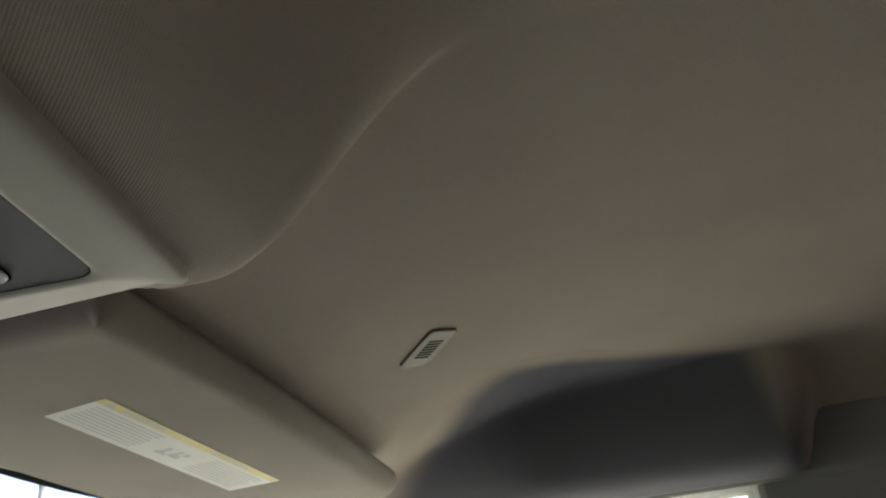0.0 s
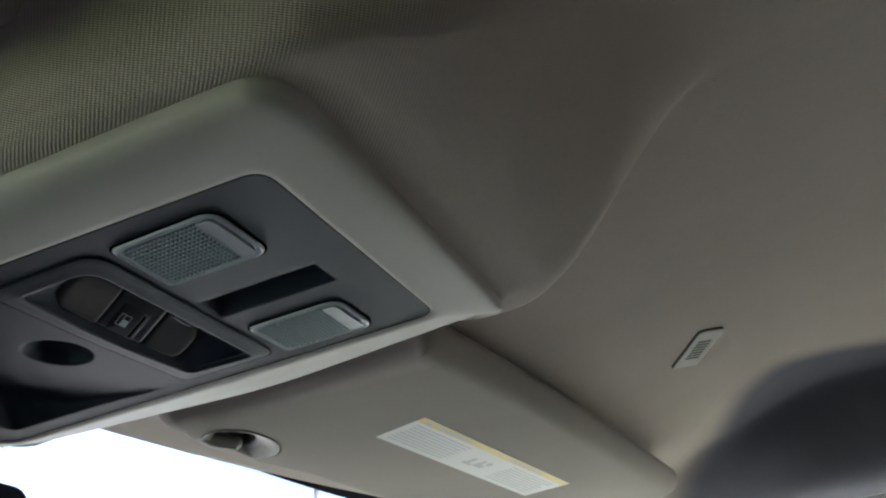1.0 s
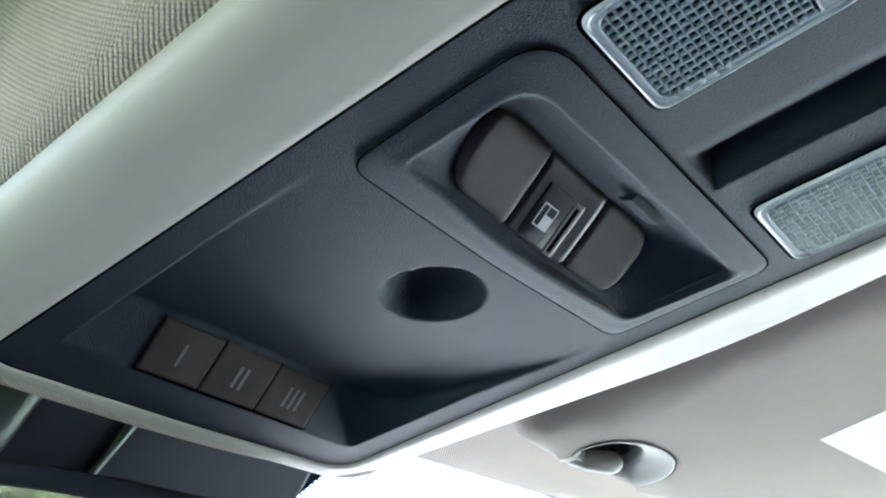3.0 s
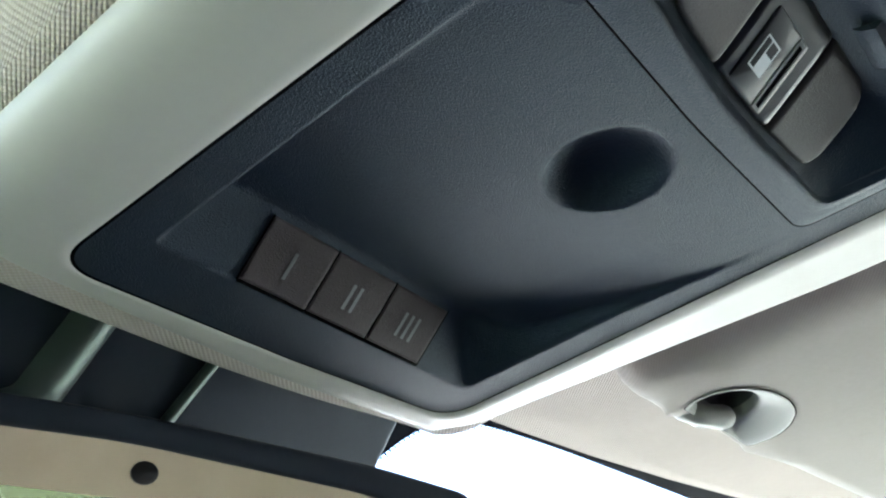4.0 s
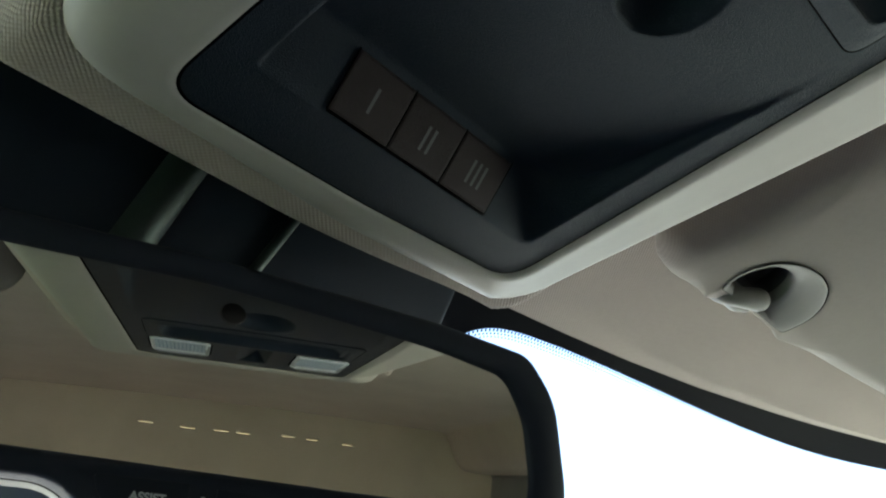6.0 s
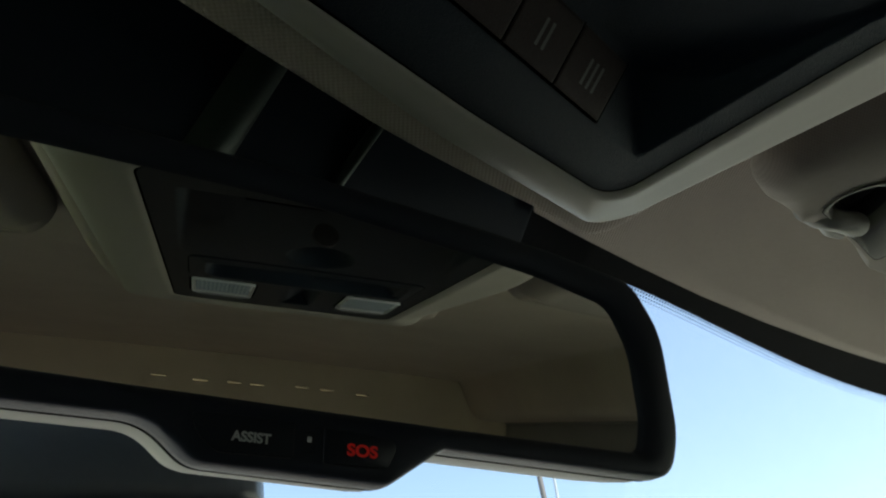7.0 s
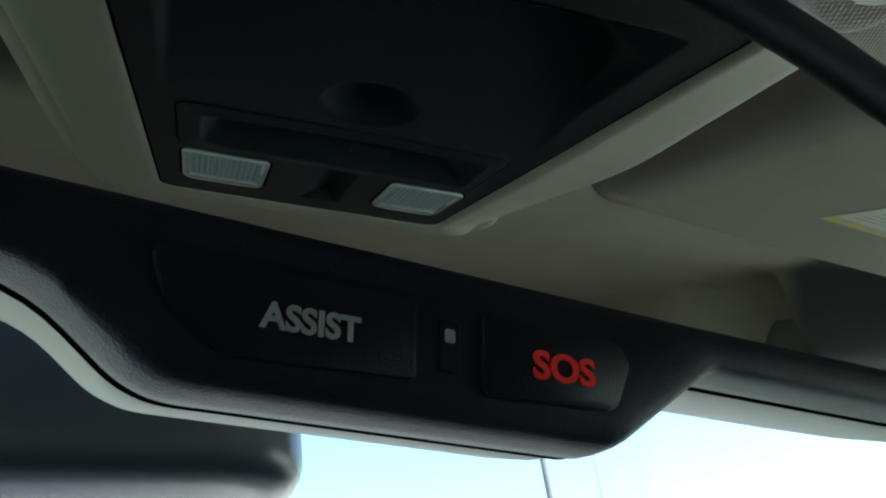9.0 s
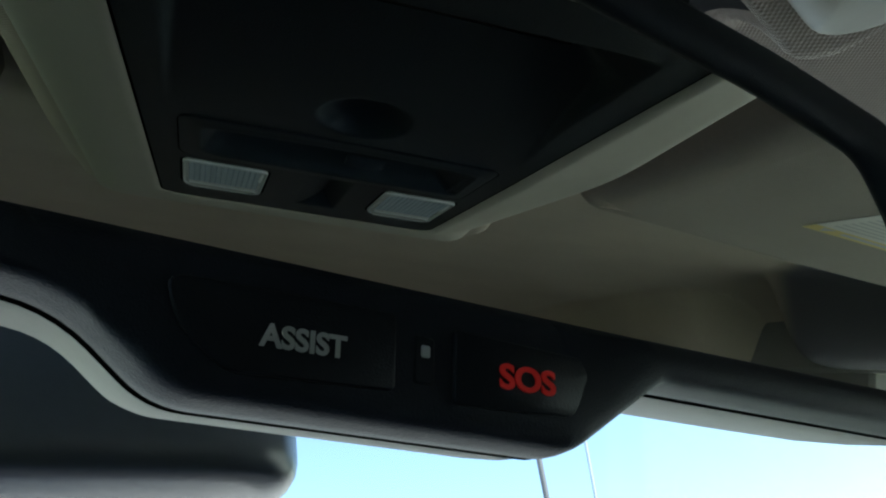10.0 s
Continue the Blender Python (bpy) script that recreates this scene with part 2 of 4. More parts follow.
def box(bm, lo, hi, bevel=0.0, seg=2):
    m = Matrix.Translation([(a + b) / 2 for a, b in zip(lo, hi)]) @ Matrix.Diagonal([b - a for a, b in zip(lo, hi)] + [1])
    made = bmesh.ops.create_cube(bm, size=1, matrix=m)
    if bevel:
        edges = {e for v in made["verts"] for e in v.link_edges}
        bmesh.ops.bevel(bm, geom=list(edges), offset=bevel, segments=seg, affect="EDGES", profile=0.5)
    return bm


def tube(bm, points, radii, n=14, caps=True):
    """A round bar through points."""
    loops = []
    for i, p in enumerate(points):
        p = Vector(p)
        d = Vector(points[min(i + 1, len(points) - 1)]) - Vector(points[max(i - 1, 0)])
        q = d.to_track_quat("Z", "Y")
        r = radii[i] if isinstance(radii, (list, tuple)) else radii
        loops.append([p + q @ Vector((r * math.cos(2 * math.pi * k / n), r * math.sin(2 * math.pi * k / n), 0)) for k in range(n)])
    loft(bm, loops, caps, caps)
    return bm


def sheet(xs, ys, z, keep=None):
    """A grid of points (x, y, z(x, y))."""
    bm = bmesh.new()
    grid = [[bm.verts.new((x, y, z(x, y))) for x in xs] for y in ys]
    for j in range(len(ys) - 1):
        for i in range(len(xs) - 1):
            if keep is None or keep((xs[i] + xs[i + 1]) / 2, (ys[j] + ys[j + 1]) / 2):
                bm.faces.new((grid[j][i], grid[j][i + 1], grid[j + 1][i + 1], grid[j + 1][i]))
    loose = [v for v in bm.verts if not v.link_faces]
    bmesh.ops.delete(bm, geom=loose, context="VERTS")
    return bm


def steps(a, b, d):
    n = max(1, int(round((b - a) / d)))
    return [a + (b - a) * i / n for i in range(n + 1)]


def ss(a, b, x):
    t = max(0.0, min(1.0, (x - a) / (b - a)))
    return t * t * (3 - 2 * t)


def lettering(name, text, wide, high, mat, parent, m, thick=0.0001, label=""):
    cu = bpy.data.curves.new(name, "FONT")
    cu.body, cu.size, cu.extrude, cu.offset = text, high * 1.4, thick, high * 0.04
    tmp = bpy.data.objects.new(name + "_tmp", cu)
    me = bpy.data.meshes.new_from_object(tmp)
    bpy.data.objects.remove(tmp)
    xs, ys = [v.co.x for v in me.vertices], [v.co.y for v in me.vertices]
    cx, cy = (max(xs) + min(xs)) / 2, (max(ys) + min(ys)) / 2
    kx, ky = wide / (max(xs) - min(xs)), high / (max(ys) - min(ys))
    for v in me.vertices:
        v.co.x, v.co.y = (v.co.x - cx) * kx, (v.co.y - cy) * ky
    me.materials.append(mat)
    ob = new(name, me)
    ob.parent = parent
    ob.matrix_basis = m
    if label:
        tagged(ob, label)
    return ob


# ---- the cab: headliner, windscreen, walls ----
def header_y(x):
    return 0.258 - 0.25 * x * x


def header_z(x):
    return 1.902 - 0.024 * x * x


def roof_z(x, y):
    """Height of the headliner's underside."""
    back = 1.897 + 0.004 * ss(0.0, 0.25, y) + 0.012 * ss(-0.07, -0.14, y) + 0.030 * ss(-0.11, -0.30, y) + 0.016 * ss(-0.25, -0.6, y) - 0.012 * ss(-1.0, -1.6, y)
    back -= 0.024 * x * x
    ax = abs(x)
    half = 0.112 - 0.068 * ss(-0.118, -0.25, y)
    half -= 0.014 * (1 - math.sqrt(max(0.0, 1 - (max(0.0, y - 0.2085) / 0.0152) ** 2))) if x > 0 else 0.0
    # straight flanks beside the console, a rounded shoulder on the tail behind it
    half -= 0.012 * ss(-0.105, -0.065, y) * (1 - 0.35 * ss(0.165, 0.205, y)) if x > 0 else 0.0
    flank = 1 - ss(half - 0.001, half + 0.016 + 0.012 * ss(-0.13, -0.24, y) + 0.016 * ss(-0.115, -0.04, y), ax)
    soft = 0.014 * ss(-0.15, -0.22, y)
    u = max(0.0, min(1.0, (ax - half + 0.012 + soft) / (0.028 + 2 * soft)))
    tail = ss(-0.112, -0.150, y)
    side = flank * (1 - tail) + tail * math.sqrt(1 - u * u)
    length = ss(-0.250, -0.124, y)
    pod = 1.8585 - 0.0005 * ss(-0.06, -0.11, y) - 0.0025 * ss(0.195, 0.210, y) * (1 - 0.8 * ss(0.03, 0.09, x))
    z = back + (pod - back) * side * length ** 0.75
    # side rail over the doors: steep above the front window, bulging at the pillar
    gap = ss(-0.07, -0.24, y) * (1 - ss(-0.475, -0.545, y))
    rear = ss(-0.64, -0.72, y)
    gap = max(gap, rear)
    x0 = 0.635 - 0.055 * gap
    d = max(0.0, ax - x0)
    steep = 0.9 + 2.4 * gap
    fall = steep * (math.sqrt(d * d + 0.0004) - 0.02)
    low = z - 1.842
    z -= low * (1 - math.exp(-(fall / max(low, 0.02)) ** 1.6)) if d > 0 else 0
    return z


RAIL = [(0.488, -0.224, 0.030), (0.590, -0.454, 0.030), (0.648, -0.500, 0.030), (0.7215, -0.505, 0.010), (0.7215, -0.058, 0.010), (0.665, -0.098, 0.040), (0.605, -0.148, 0.060), (0.518, -0.190, 0.030)]


def on_liner(x, y, out):
    """A point that stands out from the headliner by the given distance."""
    e = 0.002
    n = Vector(((roof_z(x + e, y) - roof_z(x - e, y)) / (2 * e), (roof_z(x, y + e) - roof_z(x, y - e)) / (2 * e), -1)).normalized()
    return Vector((x, y, roof_z(x, y))) + n * out


def under_rail(x, y):
    """Whether the rail with the painted shade covers this place."""
    cx, cy = 0.655, -0.310
    px, py = cx + (x - cx) / 0.88, cy + (y - cy) / 0.88
    if px < 0.47:
        return False
    edge, inside = outline(RAIL, 12), False
    for (x0, y0), (x1, y1) in zip(edge, edge[1:] + edge[:1]):
        if (y0 > py) != (y1 > py) and px < x0 + (py - y0) / (y1 - y0) * (x1 - x0):
            inside = not inside
    return inside


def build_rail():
    """Rail over the passenger's door window, swelling out of the headliner, with painted shade."""
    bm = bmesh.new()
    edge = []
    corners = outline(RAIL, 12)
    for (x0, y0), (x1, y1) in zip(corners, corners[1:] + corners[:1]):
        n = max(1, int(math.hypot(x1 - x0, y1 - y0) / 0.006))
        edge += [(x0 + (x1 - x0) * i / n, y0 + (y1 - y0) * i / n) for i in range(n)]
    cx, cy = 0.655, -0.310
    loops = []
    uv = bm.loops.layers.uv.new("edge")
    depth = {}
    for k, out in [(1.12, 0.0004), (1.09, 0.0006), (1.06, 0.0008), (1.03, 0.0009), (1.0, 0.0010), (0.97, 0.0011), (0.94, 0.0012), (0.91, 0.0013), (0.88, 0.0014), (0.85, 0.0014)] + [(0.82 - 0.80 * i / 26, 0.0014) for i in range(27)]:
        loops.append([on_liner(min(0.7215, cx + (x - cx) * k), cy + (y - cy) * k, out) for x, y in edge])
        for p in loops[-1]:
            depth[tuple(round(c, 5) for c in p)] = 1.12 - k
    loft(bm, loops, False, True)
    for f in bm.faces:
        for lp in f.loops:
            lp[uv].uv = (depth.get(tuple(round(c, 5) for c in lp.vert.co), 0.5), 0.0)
    tagged(part("rail_shade", bm, RAIL_SHADE_CLOTH, None, "", 180), "rail over the door window with shade painted into its cloth", "roof rail", kind="structure")


LINER_X = [-0.72, -0.68, -0.64, -0.60, -0.56, -0.5, -0.42, -0.34, -0.27, -0.21] + steps(-0.17, 0.06, 0.005) + steps(0.0625, 0.17, 0.0025) + [0.21, 0.27, 0.34, 0.42] + steps(0.44, 0.72, 0.0065)
LINER_Y = [-1.6, -1.5, -1.3, -1.1, -0.95, -0.8] + steps(-0.7, -0.3, 0.006) + steps(-0.294, 0.216, 0.006) + steps(0.2178, 0.2345, 0.0018)


def front_limit(x):
    """Where the headliner's front edge lies."""
    return min(0.2280 - 0.0065 * ss(-0.02, 0.09, x) * (1 - ss(0.12, 0.16, x)), header_y(x) - 0.010)


def build_headliner():
    bm = bmesh.new()
    rows = []
    for y_row in LINER_Y:
        row = []
        for x in LINER_X:
            y = y_row if y_row < 0.05 else 0.05 + (y_row - 0.05) * (front_limit(x) - 0.05) / 0.1845
            row.append(bm.verts.new(on_liner(x, y, -0.012) if under_rail(x, y) else (x, y, roof_z(x, y))))
        rows.append(row)
    # the front edge turns up and runs to the glass
    for lift, ahead in ((0.004, 0.0022), (0.010, 0.003), (0.018, 0.0025)):
        row = []
        for x in LINER_X:
            y0 = front_limit(x)
            z0 = roof_z(x, y0)
            pod = max(0.0, min(1.0, (1.899 - z0) / 0.04))
            y = (y0 + ahead) * pod + (1 - pod) * (y0 + (header_y(x) - y0) * lift / 0.018)
            row.append(bm.verts.new((x, y, z0 + lift * pod + (1 - pod) * (header_z(x) - z0) * lift / 0.018)))
        rows.append(row)
    for a, b in zip(rows, rows[1:]):
        for i in range(len(LINER_X) - 1):
            if abs(a[i].co.x) < 0.083 and abs(a[i + 1].co.x) < 0.083 and a[i].co.y > -0.096 and b[i].co.y < 0.203:
                continue
            bm.faces.new((a[i], a[i + 1], b[i + 1], b[i]))
    # lengths along the cloth for its weave
    uv = bm.loops.layers.uv.new("cloth")

    def cloth_length(p):
        rise = p.z - 1.8585
        return (p.x + rise * max(-1.0, min(1.0, p.x / 0.08)), p.y + rise * max(-1.0, min(1.0, (p.y - 0.05) / 0.10)))
    for f in bm.faces:
        for lp in f.loops:
            lp[uv].uv = cloth_length(lp.vert.co)
    bmesh.ops.delete(bm, geom=[v for v in bm.verts if not v.link_faces], context="VERTS")
    ob = part("ceiling", bm, FABRIC, smooth=180)
    return tagged(ob, "beige woven cloth headliner moulded round the overhead console", "headliner", kind="structure")


build_headliner()
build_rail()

GLASS_DY, GLASS_DZ = 0.80, -0.58


def glass_point(x, s, inward=0.0):
    k = 1 + 0.12 * s
    return (x * k, header_y(x) + 0.024 + GLASS_DY * s - 0.3 * inward, header_z(x) + 0.028 + GLASS_DZ * s - inward)


def frit_edge(x):
    """How far down the glass the black enamel reaches."""
    return min(0.1215, 0.011 + 0.040 * math.exp((0.164 - abs(x)) / 0.016) + 0.018 * ss(0.25, 0.60, abs(x)))


def build_windscreen():
    w = thing("window_1", "raked clear windscreen with a black dotted enamel border", "windscreen", kind="structure")
    bm = bmesh.new()
    xs, sx = steps(-0.81, 0.81, 0.03), steps(-0.05, 1.0, 0.05)
    rows = [[bm.verts.new(glass_point(x, s)) for x in xs] for s in sx]
    for a, b in zip(rows, rows[1:]):
        for i in range(len(xs) - 1):
            bm.faces.new((a[i], a[i + 1], b[i + 1], b[i]))
    g = part("pane", bm, GLASS, w, "clear laminated glass", 180)
    g.visible_shadow = False
    bm = bmesh.new()
    xs = steps(-0.81, -0.30, 0.03) + steps(-0.29, 0.29, 0.003) + steps(0.31, 0.81, 0.03)
    a = [bm.verts.new(glass_point(x, -0.05, 0.001)) for x in xs]
    b = [bm.verts.new(glass_point(x, frit_edge(x), 0.001)) for x in xs]
    for i in range(len(xs) - 1):
        bm.faces.new((a[i], a[i + 1], b[i + 1], b[i]))
    part("enamel_band", bm, FRIT, w, "black enamel border", 180)
    bm = bmesh.new()
    d = 0.0028
    x = 0.10
    while x < 0.72:
        for k in range(3):
            r = (0.0010, 0.0008, 0.0006)[k]
            e = 0.002
            slope = (frit_edge(x + e) - frit_edge(x - e)) * GLASS_DY / (2 * e)
            ln = math.hypot(1, slope)
            nx, ns = -slope / ln, 1 / ln
            px = x + (0.5 * d if k % 2 else 0)
            off = 0.0004 + d * 0.75 * (k + 0.3)
            c = Vector(glass_point(px - nx * 0 + (-nx) * -off * (1 if slope else 0), frit_edge(px) + ns * off / 0.99, 0.001))
            vs = [bm.verts.new(c + Vector((r * math.cos(q), r * 0.81 * math.sin(q), -r * 0.58 * math.sin(q)))) for q in [i * math.pi / 3 for i in range(6)]]
            bm.faces.new(vs)
        x += d / math.hypot(1, slope)
    tagged(part("enamel_dots", bm, FRIT, w, "", 0), kind="stuff")


build_windscreen()


def wall(name, boxes, mat, label):
    bm = bmesh.new()
    for lo, hi in boxes:
        box(bm, lo, hi, 0.006, 1)
    return tagged(part(name, bm, mat, None, "", 40), label, "cab wall", kind="structure")


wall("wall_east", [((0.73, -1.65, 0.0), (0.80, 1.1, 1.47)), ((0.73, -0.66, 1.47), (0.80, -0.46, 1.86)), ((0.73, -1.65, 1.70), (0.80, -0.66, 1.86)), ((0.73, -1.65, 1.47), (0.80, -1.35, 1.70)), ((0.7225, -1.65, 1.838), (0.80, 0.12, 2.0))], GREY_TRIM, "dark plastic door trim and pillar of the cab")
# The unseen wall also closes the driver's window behind y -0.03 to block light.
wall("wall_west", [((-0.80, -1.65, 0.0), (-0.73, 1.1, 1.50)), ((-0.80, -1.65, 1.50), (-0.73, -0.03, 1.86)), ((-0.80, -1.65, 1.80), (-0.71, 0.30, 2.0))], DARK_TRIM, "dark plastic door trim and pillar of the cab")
# Slots added to the back wall stand in for a row of warm glints.
GLINT_SLOTS = [(-0.136, 1.8780), (-0.040, 1.8755), (0.038, 1.8770), (0.091, 1.8768), (0.199, 1.8812), (0.259, 1.8800), (0.349, 1.8770)]
back = [((-0.73, -1.65, 0.0), (0.73, -1.60, 1.36)), ((-0.73, -1.65, 1.36), (-0.58, -1.60, 1.74)), ((0.58, -1.65, 1.36), (0.73, -1.60, 1.74)), ((-0.73, -1.65, 1.74), (0.73, -1.60, 1.864)), ((-0.73, -1.65, 1.892), (0.73, -1.60, 2.0))]
last = -0.73
for sx, sz in GLINT_SLOTS:
    back += [((last, -1.65, 1.864), (sx - 0.017, -1.60, 1.892)), ((sx - 0.017, -1.65, 1.864), (sx + 0.017, -1.60, sz - 0.0018)), ((sx - 0.017, -1.65, sz + 0.0018), (sx + 0.017, -1.60, 1.892))]
    last = sx + 0.017
back.append(((last, -1.65, 1.864), (0.73, -1.60, 1.892)))
bm = bmesh.new()
for lo, hi in back:
    box(bm, lo, hi)
tagged(part("wall_south", bm, BEIGE_TRIM, None, "", 0), "beige trim of the cab's back wall with added slots for glints", "cab wall", kind="structure")
wall("wall_north", [((-0.73, 0.95, 0.0), (0.73, 1.0, 1.25))], DARK_TRIM, "dark bulkhead under the dashboard")
wall("floor", [((-0.8, -1.65, 0.84), (0.8, 1.1, 0.90))], FLOOR_CARPET, "dark brown carpeted cab floor")
wall("trim", [((-0.72, 0.42, 1.20), (0.72, 1.06, 1.27))], DARK_TRIM, "dark dashboard top under the windscreen")
bm = bmesh.new()
rx = steps(-0.82, 0.82, 0.04)
loft(bm, [[(x, -1.65, z) for x in rx] + [(x, header_y(x) + 0.010, z) for x in reversed(rx)] for z in (1.985, 2.005)], True, True)
lip = [[(x, header_y(x) + 0.010, z) for x in rx] for z in (1.985, 1.936)]
lip.append([(x, header_y(x) - 0.030, 1.936) for x in rx])
rows = [[bm.verts.new(p) for p in l] for l in lip]
for a, c in zip(rows, rows[1:]):
    for i in range(len(rx) - 1):
        bm.faces.new((a[i], a[i + 1], c[i + 1], c[i]))
tagged(part("roof", bm, DARK_TRIM, None, "", 30), "steel roof panel over the headliner", "roof", kind="structure")


def build_a_pillar(side, nm):
    bm = bmesh.new()
    loops = []
    for s in (0.0, 0.5, 1.0):
        x, y, z = glass_point(0.815, s)
        loops.append([(side * (x - 0.01), y - 0.11, z - 0.03), (side * (x + 0.06), y - 0.12, z - 0.03), (side * (x + 0.07), y + 0.02, z + 0.02), (side * (x - 0.005), y + 0.01, z - 0.002)])
    loft(bm, loops, True, True)
    tagged(part(nm, bm, BEIGE_TRIM, None), "beige windscreen pillar trim", "pillar", kind="structure")


build_a_pillar(1, "trim_east")
build_a_pillar(-1, "trim_west")


def build_side_window(side, nm, top, front, back, mat):
    bm = bmesh.new()
    box(bm, (side * 0.762 - 0.002, back, 1.47 if side > 0 else 1.50), (side * 0.762 + 0.002, front, top))
    w = tagged(part(nm, bm, mat, None, "", 0), "tinted door window glass", "window", kind="structure")
    w.visible_shadow = False


build_side_window(1, "window_2", 1.838, 0.60, -0.46, SIDE_GLASS)
build_side_window(1, "window_4", 1.70, -0.66, -1.35, DARK_GLASS)
build_side_window(-1, "window_3", 1.80, 0.60, -0.46, SIDE_GLASS)
bm = bmesh.new()
box(bm, (-0.58, -1.628, 1.36), (0.58, -1.622, 1.74))
rear_glass = tagged(part("window_5", bm, PRIVACY_GLASS, None, "", 0), "tinted rear window of the cab", "window", kind="structure")
rear_glass.visible_shadow = False
# Added amber strip warms the daylight that makes the glints.
bm = bmesh.new()
box(bm, (-0.20, -1.645, 1.865), (0.40, -1.641, 1.891))
glint_pane = tagged(part("glint_strip", bm, GLINT_AMBER, None, "", 0), "added amber strip that tints the glints of the back wall", "window", kind="structure")
glint_pane.visible_shadow = False

# ---- outdoors ----
# Unseen hood, added to cut ground light and reflect blue sky.
bm = bmesh.new()
hood_rows = []
for y, z, w in ((1.06, 1.235, 0.80), (1.20, 1.262, 0.80), (1.60, 1.250, 0.79), (2.10, 1.215, 0.77), (2.40, 1.170, 0.74), (2.50, 1.080, 0.72), (2.52, 0.50, 0.72)):
    hood_rows.append([(w * k, y - 0.06 * k * k, z - 0.05 * abs(k) ** 3 - (0.10 if abs(k) == 1 else 0.0)) for k in (-1, -0.96, -0.75, -0.4, 0, 0.4, 0.75, 0.96, 1)])
rows = [[bm.verts.new(p) for p in r] for r in hood_rows]
for a, c in zip(rows, rows[1:]):
    for i in range(len(a) - 1):
        bm.faces.new((a[i], a[i + 1], c[i + 1], c[i]))
tagged(part("hood", bm, PAINT, None, "", 50), "unseen dark blue hood added to cut light from the ground ahead", "hood", kind="structure")

bm = bmesh.new()
box(bm, (-900, -900, -0.3), (900, 900, 0.0))
tagged(part("ground", bm, ASPHALT, None, "", 0), "sunlit pale concrete of a car park", "ground", kind="structure")


# Unseen verge, added to dim and green the light from the left.
bm = bmesh.new()
box(bm, (-9, -60, -0.05), (-1.6, 60, 0.02))
tagged(part("verge", bm, GRASS, None, "", 0), "unseen green grass verge added to tint the light from the left", "verge", kind="structure")


def build_street_lamp():
    t = thing("street_lamp", "tall grey car park lamp post with a flat head", "street lamp", at=(16.93, 10.55, 0))
    bm = bmesh.new()
    tube(bm, [(0, 0, 0), (0, 0, 4), (0, 0, 8.14)], [0.085, 0.075, 0.065], 16)
    part("pole", bm, STEEL, t)
    bm = bmesh.new()
    box(bm, (-0.24, -0.10, 8.12), (0.44, 0.10, 8.29), 0.05, 3)
    for v in bm.verts:
        if v.co.x > 0.2:
            v.co.z += 0.04
        if v.co.x < 0 and v.co.z > 8.19:
            v.co.z -= 0.03
    hd = part("lamp_head", bm, STEEL, t, "flat grey lamp head")
    hd.rotation_euler = (0, 0, radians(-31))


build_street_lamp()


def build_antenna():
    t = thing("antenna", "thin steel whip antenna standing outside on the wing", "antenna", at=(0.85, 0.732, 1.22))
    bm = bmesh.new()
    tube(bm, [(0, 0, 0), (0, 0, 0.03), (0, -0.002, 0.05)], [0.016, 0.013, 0.006], 12)
    part("base", bm, DARK_TRIM, t)
    bm = bmesh.new()
    tube(bm, [(0, 0, 0.04), (0, -0.012, 0.45), (0, -0.035, 0.93)], [0.0028, 0.0024, 0.0019], 8)
    part("mast", bm, ANTENNA_STEEL, t)


build_antenna()


def build_sign():
    t = thing("shop_sign", "green illuminated shop sign in a grey case", "sign", at=(0, 0, 0))
    m = Matrix.Translation((4.82, 10.37, 0)) @ Matrix.Rotation(radians(-25.5), 4, "Z")
    t.matrix_basis = m
    bm = bmesh.new()
    box(bm, (-2.4, 0.0, 3.85), (0.28, 0.3, 5.81), 0.03, 2)
    part("case", bm, SIGN_GREY, t)
    bm = bmesh.new()
    box(bm, (-2.3, -0.012, 3.95), (0.0, 0.002, 5.75), 0.004, 1)
    part("face", bm, SIGN_GREEN, t, "plain green face")
    c = thing("canopy", "pale rendered canopy edge of a shop front", "canopy")
    c.matrix_basis = m
    bm = bmesh.new()
    loops = []
    for y in (-1.4, -0.25):
        loops.append([(-3.0, y, 5.45), (-0.55, y, 5.45), (0.1, y, 4.35), (0.1, y, 3.65), (-3.0, y, 3.65)])
    loft(bm, loops, True, True)
    part("fascia", bm, SIGN_GREY, c, "grey fascia")
    bm = bmesh.new()
    box(bm, (-2.8, -1.2, 0), (-2.5, -0.9, 3.65), 0.02, 1)
    part("post", bm, STUCCO, c)
    bm = bmesh.new()
    box(bm, (-1.2, 0.05, 0), (-1.0, 0.25, 3.85), 0.02, 1)
    part("post", bm, SIGN_GREY, t)


build_sign()

# ---- overhead console ----
ZP = 1.850
IN = [(-0.0695, -0.0875, 0.010), (0.0735, -0.0875, 0.010), (0.0746, 0.0400, 0.30), (0.0748, 0.1978, 0.014), (0.0, 0.2022, 0.30), (-0.0785, 0.2034, 0.012)]
OUT = [(-0.1040, -0.1172, 0.020), (0.1035, -0.1145, 0.012), (0.1215, 0.0400, 0.30), (0.1030, 0.2150, 0.018), (0.0, 0.2195, 0.30), (-0.1115, 0.2132, 0.024)]


